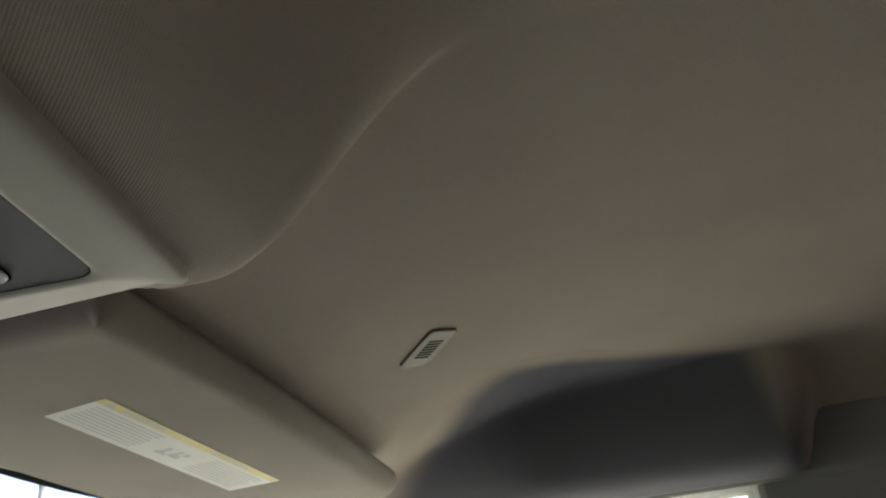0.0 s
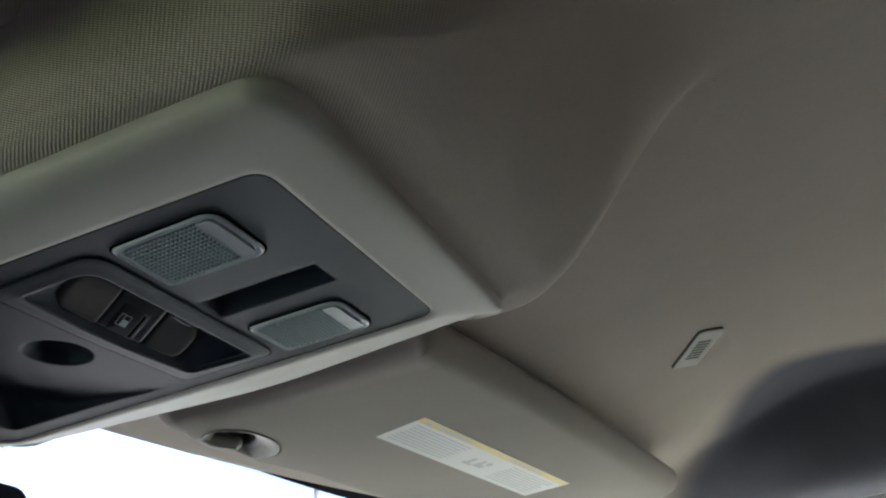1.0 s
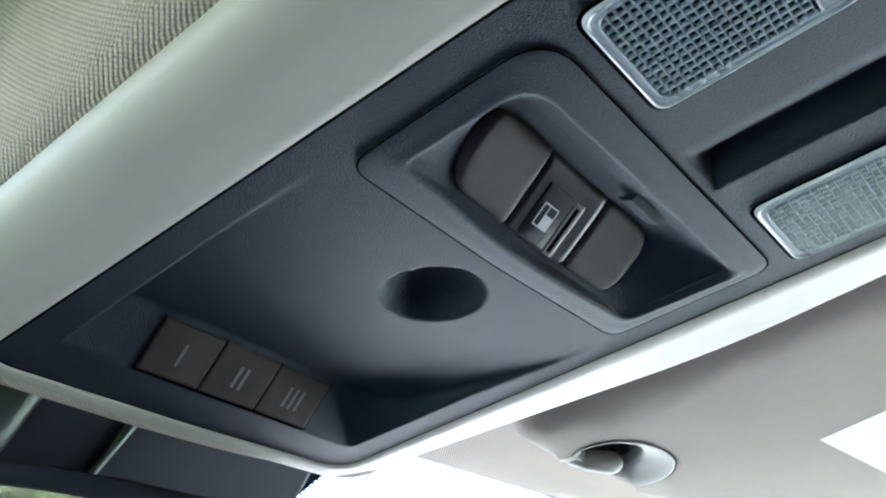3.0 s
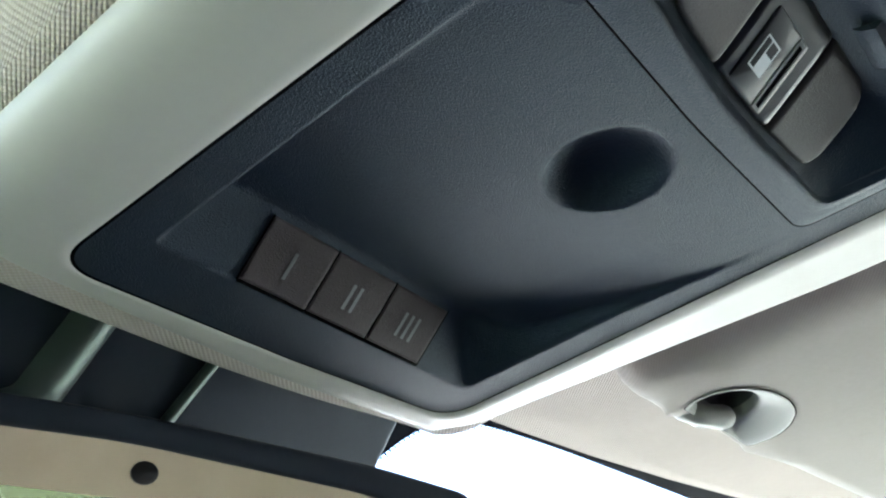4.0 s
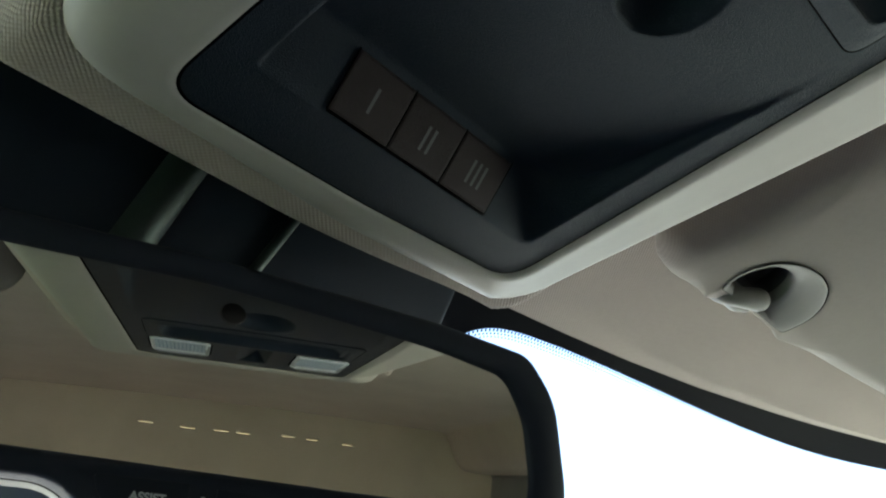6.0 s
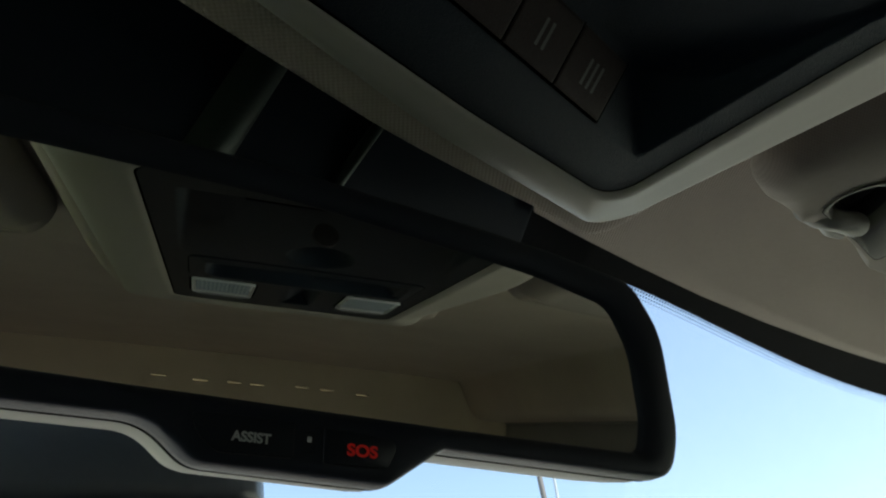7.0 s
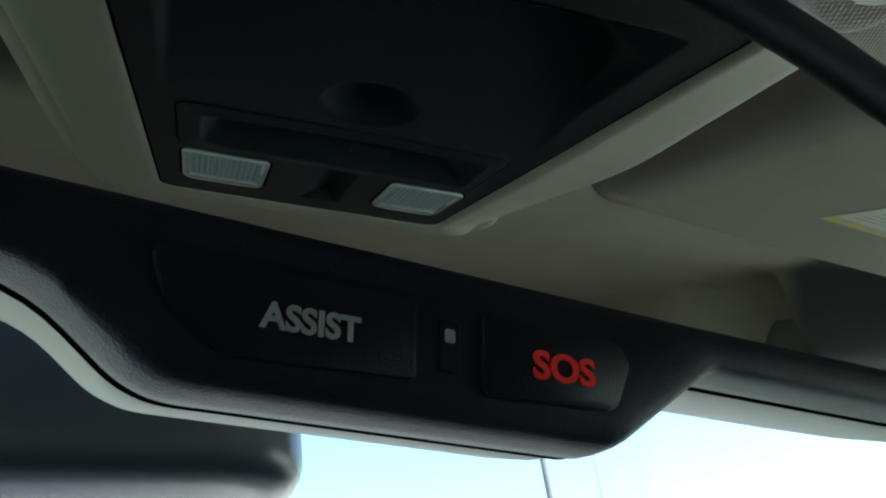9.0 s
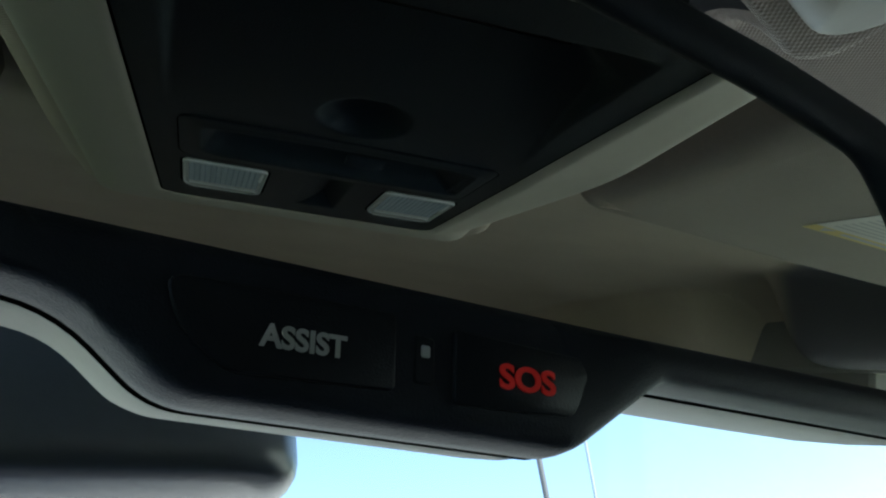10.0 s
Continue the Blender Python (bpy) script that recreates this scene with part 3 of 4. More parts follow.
def build_bezel(parent):
    a, b = outline(IN, 9), outline(OUT, 9)
    lo = [at_z(a, ZP + 0.006), at_z(a, ZP - 0.0003)]
    # (share of the width, height of the rounded, the slanted and the crisp side)
    for k, soft_h, slant_h, crisp_h in ((0.02, -0.0005, -0.0005, -0.0005), (0.05, -0.0008, -0.0008, -0.0008), (0.10, -0.0009, -0.0009, -0.0009), (0.14, -0.0009, -0.0009, -0.0009), (0.17, -0.0009, -0.0006, -0.0009), (0.30, -0.0010, 0.0011, -0.0010), (0.48, -0.0008, 0.0031, -0.0009), (0.60, -0.0002, 0.0044, -0.0007), (0.70, 0.0007, 0.0055, -0.0007), (0.79, 0.0019, 0.0065, -0.0005), (0.87, 0.0034, 0.0073, -0.0001), (0.94, 0.0054, 0.0082, 0.0006), (0.985, 0.0080, 0.0091, 0.0026), (1.0, 0.0105, 0.0108, 0.0105), (1.002, 0.0140, 0.0150, 0.0140)):
        loop = []
        for (x0, y0), (x1, y1) in zip(a, b):
            slant = ss(0.058, 0.074, x0) * ss(-0.092, -0.075, y0)
            crisp = ss(-0.070, -0.086, y0) * (1 - slant)
            h = soft_h * (1 - slant - crisp) + slant_h * slant + crisp_h * crisp
            loop.append((x0 + (x1 - x0) * k, y0 + (y1 - y0) * k, ZP + h))
        lo.append(loop)
    bm = bmesh.new()
    loft(bm, lo)
    return part("bezel", bm, BEZEL, parent, "smooth beige surround", 60)


def panel_rise(x, y):
    """Depth of the panel's hollows above its face."""
    d = 0.0
    # storage recess, deepest in front of the three keys
    if 0.055 < y < 0.19:
        floor_z = 0.0146 * max(0.0, min(1.1, (y - 0.060) / 0.100)) ** 1.7 * (1 - 0.30 * ss(0.040, 0.062, x))
        wall_l = max(0.0, x + 0.0642) * 4.0
        slope = 2.2 - 1.55 * ss(0.138, 0.164, y)
        wall_r = max(0.0, 0.0625 + 0.005 * ss(0.12, 0.06, y) - x) * slope
        front = max(0.0, 0.1800 - y) * 0.83
        parts = [floor_z, wall_l, wall_r, front]
        low = min(parts)
        soft = 0.0013
        d = max(0.0, low - soft * math.log(sum(math.exp(-(q - low) / soft) for q in parts))) if low > 0 else 0.0
    # finger dent
    r = math.hypot(x - 0.0022, (y - 0.0838) / 1.03)
    if r < 0.0164:
        d += 0.0100 * (1 - (r / 0.0164) ** 2) ** 0.85
    # card slot: a long ramp down to a steep wall
    if -0.075 < y < 0.01:
        e = min(max(0.0, x + 0.0048) / 0.0140, 1.0) ** 1.7
        e = min(e, (0.0162 - x) / 0.0070, (y + 0.0662) / 0.0080, (-0.0028 - y) / 0.0050)
        d = max(d, 0.0080 * max(0.0, min(1.0, e)))
    return d


def build_panel(parent):
    xs = steps(-0.0815, 0.0765, 0.0010)
    ys = steps(-0.0890, 0.2045, 0.0010)
    rim = outline(inset(IN, -0.0010), 9)

    def keep(x, y):
        """Inside the surround and outside the switch's opening."""
        if -0.056 < x < 0.055 and 0.005 < y < 0.051:
            return False
        inside = False
        for (x0, y0), (x1, y1) in zip(rim, rim[1:] + rim[:1]):
            if (y0 > y) != (y1 > y) and x < x0 + (y - y0) / (y1 - y0) * (x1 - x0):
                inside = not inside
        return inside
    bm = sheet(xs, ys, lambda x, y: ZP + panel_rise(x, y), keep)
    p = part("panel", bm, BLACK, parent, "charcoal grained panel with a storage recess", 180)
    bm = bmesh.new()
    loft(bm, [at_z(outline(inset(IN, d), 9), ZP - 0.0001) for d in (0.0025, 0.0)])
    part("panel_edge", bm, BLACK, parent, "", 0)
    part("seam", ribbon(outline(inset(IN, 0.0003), 9), ZP - 0.0002, lambda x, y: 0.0006 + 0.0008 * ss(-0.030, -0.065, x)), SEAM, parent, "", 0)
    return p


def build_map_lamp(parent, cx, hw):
    t = thing("map_lamp", "clear ribbed map lamp", "")
    t.parent = parent
    oc = [(cx - hw, -0.0062, 0.004), (cx - hw, -0.0578, 0.009), (cx + hw, -0.0578, 0.007), (cx + hw, -0.0062, 0.004)]
    part("gasket", ribbon(outline(inset(oc, -0.0003), 6), ZP - 0.0005, 0.0020), SEAM, t, "", 0)
    # reflector behind the lens
    bm = bmesh.new()
    ic = inset(oc, 0.0012)
    loft(bm, [at_z(outline(ic, 6), ZP - 0.0002), at_z(outline(inset(oc, 0.006), 6), ZP - 0.0001)], False, True)
    part("reflector", bm, SILVER, t, "dark reflector bowl", 60)
    # rim of the lens: a clear step and a raised bead
    bm = bmesh.new()
    ring = inset(oc, 0.0004)
    steps_ = ((0.0, 0.0), (0.0, -0.0010), (0.0002, -0.0014), (0.0006, -0.0016), (0.0010, -0.0014), (0.0012, -0.0011), (0.0024, -0.0011), (0.0026, -0.0013), (0.0028, -0.0011), (0.0029, -0.0003))
    loft(bm, [at_z(outline(inset(ring, d), 6), ZP + h) for d, h in steps_])
    part("rim", bm, LENS_RIM, t, "clear moulded rim", 35)
    # prism field: dished pits between raised clear ridges
    x0, x1, y0, y1 = cx - hw + 0.0032, cx + hw - 0.0032, -0.0455, -0.0094
    nx, ny = 13, 17
    bm = bmesh.new()
    dx, dy = (x1 - x0) / nx, (y1 - y0) / ny
    for j in range(ny):
        for i in range(nx):
            mx, my = x0 + (i + 0.5) * dx, y0 + (j + 0.5) * dy
            rings = []
            for k, z in ((0.5, ZP - 0.0012), (0.43, ZP - 0.0012), (0.34, ZP - 0.0007), (0.26, ZP - 0.0003)):
                rings.append([(mx + sx * k * dx, my + sy * k * dy, z) for sx, sy in ((-1, -1), (1, -1), (1, 1), (-1, 1))])
            loft(bm, rings)
    bmesh.ops.remove_doubles(bm, verts=bm.verts, dist=0.00002)
    part("prism_lens", bm, LENS, t, "clear lens with a grid of prisms", 30)
    # clear studs along one edge of the lens
    for i in range(5):
        bm = bmesh.new()
        y = -0.0120 - 0.0034 * i
        tube(bm, [(cx + hw - 0.0029, y, ZP - 0.0010), (cx + hw - 0.0029, y, ZP - 0.0017), (cx + hw - 0.0029, y, ZP - 0.0019)], [0.0007, 0.0006, 0.0003], 8)
        part("stud", bm, LENS_RIM, t)
    bm = bmesh.new()
    kc = [(x0, -0.0464, 0.0008), (x0, -0.0540, 0.006), (x1, -0.0540, 0.0035), (x1, -0.0464, 0.0008)]
    loft(bm, [at_z(outline(kc, 5), ZP - 0.0005), at_z(outline(kc, 5), ZP - 0.0017), at_z(outline(inset(kc, 0.0005), 5), ZP - 0.0020)], False, True)
    key = part("lamp_key", bm, LAMP_KEY, t, "smooth translucent push key", 20)
    bm = bmesh.new()
    a, b = outline(inset(kc, -0.0002), 5), outline(inset(kc, 0.0006), 5)
    loft(bm, [at_z(a, ZP - 0.0016), at_z(a, ZP - 0.0022), at_z(b, ZP - 0.0022), at_z(b, ZP - 0.0019)])
    part("key_rim", bm, LENS_RIM, key, "clear raised edge", 30)


SWITCH = [(-0.0600, -0.0003, 0.012), (0.0640, -0.0003, 0.007), (0.0638, 0.0572, 0.006), (0.0, 0.0596, 0.3), (-0.0602, 0.0588, 0.007)]


def build_switch(parent):
    bm = bmesh.new()
    flat = ZP - 0.0007
    mouth = [(-0.0505, 0.0105, 0.010), (0.0585, 0.0100, 0.004), (0.0565, 0.0476, 0.007), (0.0020, 0.0520, 0.3), (-0.0508, 0.0478, 0.004)]
    SK = 0.34

    def skew(x, y):
        return x + SK * (y - 0.0365)

    well = [(skew(-0.0415, 0.0232), 0.0232, 0.007), (skew(0.0435, 0.0232), 0.0232, 0.005), (skew(0.0430, 0.0480), 0.0480, 0.006), (skew(0.0, 0.0505), 0.0505, 0.3), (skew(-0.0415, 0.0485), 0.0485, 0.007)]

    def blend(a, b, k):
        return [tuple(p + (q - p) * k for p, q in zip(u, v)) for u, v in zip(a, b)]

    def face(x, y):
        """The rocker's face: hollow in the middle, leaning up towards the back."""
        return ZP + 0.0052 - 0.0016 * (x / 0.040) ** 2 - 0.30 * (y - 0.0365)

    def down(loop, k):
        return [(x, y, flat + k * (face(x, y) + 0.0015 - flat)) for x, y in loop]

    shift_in = outline(inset(well, 0.0022), 7)
    rings = [at_z(outline(SWITCH, 7), ZP + 0.003), at_z(outline(SWITCH, 7), flat + 0.0004), at_z(outline(inset(SWITCH, 0.0004), 7), flat)]
    rings += [at_z(outline(blend(SWITCH, mouth, k), 7), flat - h) for k, h in ((0.45, 0.0), (0.70, 0.0004), (0.86, 0.0008), (0.95, 0.0007))]
    rings += [down(outline(blend(mouth, well, a), 7), b) for a, b in ((0.02, 0.02), (0.12, 0.14), (0.50, 0.60), (0.92, 0.95), (1.0, 1.02))]
    rings += [down(shift_in, 1.18), down(shift_in, 2.2)]
    loft(bm, rings, False, True)
    plate = part("switch_plate", bm, BLACK, parent, "charcoal plate with a hollow for the rocker", 60)
    part("seam", ribbon(outline(inset(SWITCH, -0.0002), 7), ZP - 0.0006, 0.0009), SEAM, plate, "", 0)
    # small moulded tab on the back slope of the hollow
    bm = bmesh.new()
    loops = []
    for i in range(9):
        x = 0.0075 + 0.0165 * i / 8
        h = 0.0022 * math.sin(math.pi * min(1.0, (i + 0.6) / 8.6)) ** 0.6
        loops.append([(x, 0.0205, ZP + 0.0062), (x, 0.0195 - 0.3 * h, ZP + 0.0052 - h), (x, 0.0165, ZP + 0.0034 - 0.7 * h), (x, 0.0140, ZP + 0.0040)])
    loft(bm, loops, True, True)
    part("tab", bm, BLACK, plate, "", 50)

    def wing(name, xa, xb, mat, lift=0.0):
        bm = bmesh.new()
        loops = []
        for i in range(23):
            x = xa + (xb - xa) * i / 22
            end = 0.0052 * ss(0.032, 0.0420, abs(x)) ** 2.2
            edge = 0.0010 * max(0.0, 1 - min(abs(x - xa), abs(x - xb)) / 0.0014) ** 2
            roll = 0.0030 * ss(0.036, 0.0425, abs(x)) ** 2
            y0, y1 = 0.0240 + end, 0.0486 - 0.0030 * (x / 0.044) ** 2 - end
            row = []
            for y, up in ((y0, 0.008), (y0, 0.0022), (y0 + 0.0006, 0.0009), (y0 + 0.0018, 0.0002), (y0 + 0.005, 0.0), (y1 - 0.005, 0.0), (y1 - 0.0018, 0.0002), (y1 - 0.0006, 0.0009), (y1, 0.0022), (y1, 0.008)):
                q = skew(x, y)
                row.append((q, y, face(q, y) + up + edge + roll - lift))
            loops.append(row)
        loft(bm, loops, True, True)
        return part(name, bm, mat, plate, "", 55)
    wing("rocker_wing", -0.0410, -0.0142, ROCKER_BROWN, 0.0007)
    wing("rocker_wing", 0.0152, 0.0425, SHADED_ROCKER)
    wing("rocker_middle", -0.0140, 0.0150, BLACK_GLOSS)
    # raised pad with the window symbol and a slotted lamp
    c = [(-0.0085, 0.0300, 0.0008), (0.0085, 0.0300, 0.0008), (0.0085, 0.0470, 0.0008), (-0.0085, 0.0470, 0.0008)]

    def on(x, y, h):
        q = skew(x, y)
        return (q, y, face(q, y) - h)

    def bars(name, items, mat, h, label="", parent_=None):
        bm = bmesh.new()
        for a, b, c0, c1 in items:
            lower = [bm.verts.new(on(x, y, h)) for x, y in ((a, c0), (b, c0), (b, c1), (a, c1))]
            upper = [bm.verts.new(on(x, y, -0.0006)) for x, y in ((a, c0), (b, c0), (b, c1), (a, c1))]
            bm.faces.new(lower)
            for i in range(4):
                bm.faces.new((lower[i], lower[(i + 1) % 4], upper[(i + 1) % 4], upper[i]))
        return part(name, bm, mat, parent_ or plate, label, 0)
    bm = bmesh.new()
    loft(bm, [[on(x, y, -0.0004) for x, y in outline(c, 4)], [on(x, y, 0.0003) for x, y in outline(c, 4)], [on(x, y, 0.0005) for x, y in outline(inset(c, 0.0004), 4)]], False, True)
    part("symbol_pad", bm, BLACK_GLOSS, plate, "smooth black pad", 40)
    ix, iy, w, h, s = -0.0030, 0.0385, 0.0033, 0.0036, 0.00042
    bm = bmesh.new()
    cx_ = [ix - w, ix - w + s, ix - w * 0.25, ix - w * 0.25 + s, ix + w - s, ix + w]
    cy_ = [iy - h, iy - h + s, iy - 0.0006, iy + h - s, iy + h]
    grid = [[bm.verts.new(on(x, y, 0.0007)) for x in cx_] for y in cy_]
    for j in range(4):
        for i in range(5):
            if i in (0, 2, 4) or j in (0, 3) or (i == 3 and j == 2):
                bm.faces.new((grid[j][i], grid[j][i + 1], grid[j + 1][i + 1], grid[j + 1][i]))
    part("window_symbol", bm, WHITE_MARK, plate, "grey printed window symbol", 0)
    bars("slot_lamp", [(0.0048, 0.0066, 0.0312, 0.0460)], SEAM, 0.0007, "narrow dark slot")
    bars("slot_rim", [(0.0040, 0.0048, 0.0304, 0.0468), (0.0066, 0.0074, 0.0304, 0.0468), (0.0040, 0.0074, 0.0460, 0.0468), (0.0040, 0.0074, 0.0304, 0.0312)], FAINT_MARK, 0.0008, "thin grey rim")
    return plate


def build_key(parent, i):
    """A garage opener key on the slanted front of the recess, with one, two or three bars."""
    a = -0.0389 + 0.0250 * i
    b = a + 0.0246
    # slanted frame: u along x, v down the slope
    top, low = Vector((0, 0.1636, ZP + 0.0134)), Vector((0, 0.1790, ZP + 0.0006))
    v = (low - top)
    ln = v.length
    v.normalize()
    nrm = Vector((0, -v.z, v.y)) * -1
    if nrm.z > 0:
        nrm = -nrm
    def P(x, s, h):
        q = top + v * s + nrm * h
        return (x, q.y, q.z)
    bm = bmesh.new()
    c = [(a, 0.0, 0.0008), (b, 0.0, 0.0008), (b, ln, 0.0008), (a, ln, 0.0008)]
    loops = []
    for d, h in ((0.0, -0.002), (0.0, 0.0002), (0.0004, 0.0006), (0.0012, 0.0008)):
        loops.append([P(x, s, h - 0.0006 * math.cos((s / ln - 0.5) * math.pi) * (1 if d > 0.001 else 0)) for x, s in outline(inset(c, d), 4)])
    loft(bm, loops, False, True)
    key = part("garage_key", bm, KEY_BROWN, parent, "charcoal key with grey bars", 50)
    bm = bmesh.new()
    n = i + 1
    for k in range(n):
        x = (a + b) / 2 + (k - (n - 1) / 2) * 0.0030
        vs = []
        for dx, s in ((-0.0006, 0.32), (0.0006, 0.32), (0.0006, 0.74), (-0.0006, 0.74)):
            vs.append(bm.verts.new(P(x + dx, s * ln, 0.0010)))
        bm.faces.new(vs)
    part("numeral", bm, FAINT_MARK, key, "grey printed bars", 0)
    bm = bmesh.new()
    g = 0.00045
    for x0, x1, s0, s1 in ((a - g, a + g * 0.3, -g, ln + g), (b - g * 0.3, b + g, -g, ln + g), (a, b, ln - g * 0.2, ln + g * 2.2)):
        bm.faces.new([bm.verts.new(P(x, s, 0.0004)) for x, s in ((x0, s0), (x1, s0), (x1, s1), (x0, s1))])
    part("seam", bm, SEAM, key, "", 0)


def build_console():
    t = thing("overhead_console", "beige overhead console with a charcoal panel under the headliner", "overhead console")
    build_bezel(t)
    build_panel(t)
    for cx, hw in ((-0.0402, 0.0188), (0.0482, 0.0175)):
        build_map_lamp(t, cx, hw)
    build_switch(t)
    for i in range(3):
        build_key(t, i)


build_console()


# ---- sun visors ----
def visor_z(x, y):
    return 1.8668 - 0.036 * (x - 0.26) + 0.03 * (y - 0.05)


VISOR = [(0.140, -0.053, 0.020), (0.300, -0.0795, 0.20), (0.430, -0.0965, 0.20), (0.580, -0.112, 0.030), (0.612, -0.060, 0.05), (0.602, 0.105, 0.03), (0.405, 0.1385, 0.2), (0.322, 0.1500, 0.2), (0.262, 0.1550, 0.012), (0.2545, 0.1530, 0.004), (0.2300, 0.1530, 0.004), (0.2065, 0.1532, 0.003), (0.2035, 0.1575, 0.006), (0.1950, 0.1635, 0.015), (0.1800, 0.1690, 0.020), (0.1630, 0.1675, 0.020), (0.1495, 0.1560, 0.025), (0.1470, 0.1200, 0.05)]


def visor_loop(d, rise):
    """The outline pulled in by d, rise above the lower face."""
    base = outline(VISOR, 12)
    n = len(base)
    out = []
    for i in range(n):
        p, a, b = Vector(base[i]), Vector(base[i - 1]), Vector(base[(i + 1) % n])
        t = b - a
        t = t.normalized() if t.length > 1e-9 else Vector((1, 0))
        near = 1 - 0.90 * ss(0.188, 0.196, p.x) * (1 - ss(0.262, 0.300, p.x)) * ss(0.12, 0.14, p.y)
        # the edge beside the console rolls up over a wider curve
        roll = (1 - ss(0.148, 0.162, p.x)) * (1 - ss(0.105, 0.150, p.y)) * ss(-0.055, -0.030, p.y)
        q = p + Vector((-t.y, t.x)) * d * (near + 1.5 * roll)
        out.append((q.x, q.y, visor_z(q.x, q.y) + rise * (1 + 0.35 * roll)))
    return out


def dish_seam(loop):
    """A hair-thin dark line round the dish."""
    bm = bmesh.new()
    mid = Vector((0.2225, 0.1340))
    rings = ([], [])
    for x, y, z in loop:
        d = (Vector((x, y)) - mid).normalized() * 0.0004
        rings[0].append((x + d.x, y + d.y, z))
        rings[1].append((x - d.x, y - d.y, z))
    loft(bm, rings)
    return bm


def build_visor(side):
    t = thing("sun_visor", "beige cloth sun visor folded up with a warning label" if side > 0 else "beige cloth sun visor folded up against the headliner", "sun visor", group="sun visors")
    bm = bmesh.new()
    th = 0.024
    loops = [visor_loop(d, h) for d, h in ((0.0160, 0.0), (0.0110, 0.0008), (0.0065, 0.0030), (0.0030, 0.0064), (0.0008, 0.0105), (0.0, 0.0145), (0.0008, 0.0190), (0.0040, 0.0225), (0.0090, th))]
    rings = loft(bm, loops, False, True)
    cup = outline([(0.1930, 0.1525, 0.003), (0.1888, 0.1460, 0.03), (0.1876, 0.1374, 0.03), (0.1925, 0.1246, 0.03), (0.2054, 0.1164, 0.03), (0.2210, 0.1138, 0.03), (0.2360, 0.1160, 0.03), (0.2490, 0.1246, 0.03), (0.2555, 0.1345, 0.02), (0.2565, 0.1492, 0.004), (0.2300, 0.1496, 0.01)], 9)
    mouth = [bm.verts.new((x, y, visor_z(x, y))) for x, y in cup]
    edges = [bm.edges.new((mouth[i - 1], mouth[i])) for i in range(len(mouth))]
    n = len(rings[0])
    edges += [bm.edges.get((rings[0][i - 1], rings[0][i])) for i in range(n)]
    bmesh.ops.triangle_fill(bm, use_beauty=True, edges=edges)
    part("body", bm, VISOR_CLOTH, t, "", 60)
    # plastic escutcheon, flush with the lower face, with an opening for the hook
    opening = outline([(0.1978, 0.1490, 0.003), (0.1942, 0.1450, 0.02), (0.1942, 0.1385, 0.02), (0.1968, 0.1310, 0.02), (0.2030, 0.1262, 0.02), (0.2120, 0.1244, 0.02), (0.2195, 0.1256, 0.02), (0.2272, 0.1305, 0.02), (0.2320, 0.1392, 0.01), (0.2330, 0.1478, 0.004), (0.2130, 0.1488, 0.01)], 9)

    def between(k, dz):
        return [(x0 + (x1 - x0) * k, y0 + (y1 - y0) * k, visor_z(x0 + (x1 - x0) * k, y0 + (y1 - y0) * k) + dz) for (x0, y0), (x1, y1) in zip(cup, opening)]
    bm = bmesh.new()
    loft(bm, [between(-0.01, 0.0015), between(0.0, -0.0004), between(0.03, -0.0009), between(0.10, -0.0010), between(0.35, -0.0004), between(0.65, 0.0010), between(0.90, 0.0024), between(0.98, 0.0034), between(1.0, 0.0048), between(1.0, 0.0100)])
    part("escutcheon", bm, BEZEL_GREY, t, "grey-beige plastic escutcheon", 50)
    part("seam", dish_seam(between(-0.015, -0.0006)), SEAM, t, "", 0)
    bm = bmesh.new()
    loft(bm, [between(1.0, 0.0098), between(1.0, 0.0190)], False, True)
    part("dish_well", bm, DARK_TRIM, t, "dark well of the opening", 50)
    if side > 0:
        build_label(t)
    return t


LAB = [Vector((0.2635, 0.0510)), Vector((0.2485, 0.0030)), Vector((0.4740, -0.0300)), Vector((0.4860, 0.0180))]


def lab_point(u, v, h=0.0):
    """u along the label, v from its rear edge (0) to its front edge (1)."""
    rear = LAB[1].lerp(LAB[2], u)
    front = LAB[0].lerp(LAB[3], u)
    p = rear.lerp(front, v)
    return (p.x, p.y, visor_z(p.x, p.y) - 0.0003 - h)


def lab_quad(bm, u0, u1, v0, v1, h):
    bm.faces.new([bm.verts.new(lab_point(u, v, h)) for u, v in ((u0, v0), (u1, v0), (u1, v1), (u0, v1))])


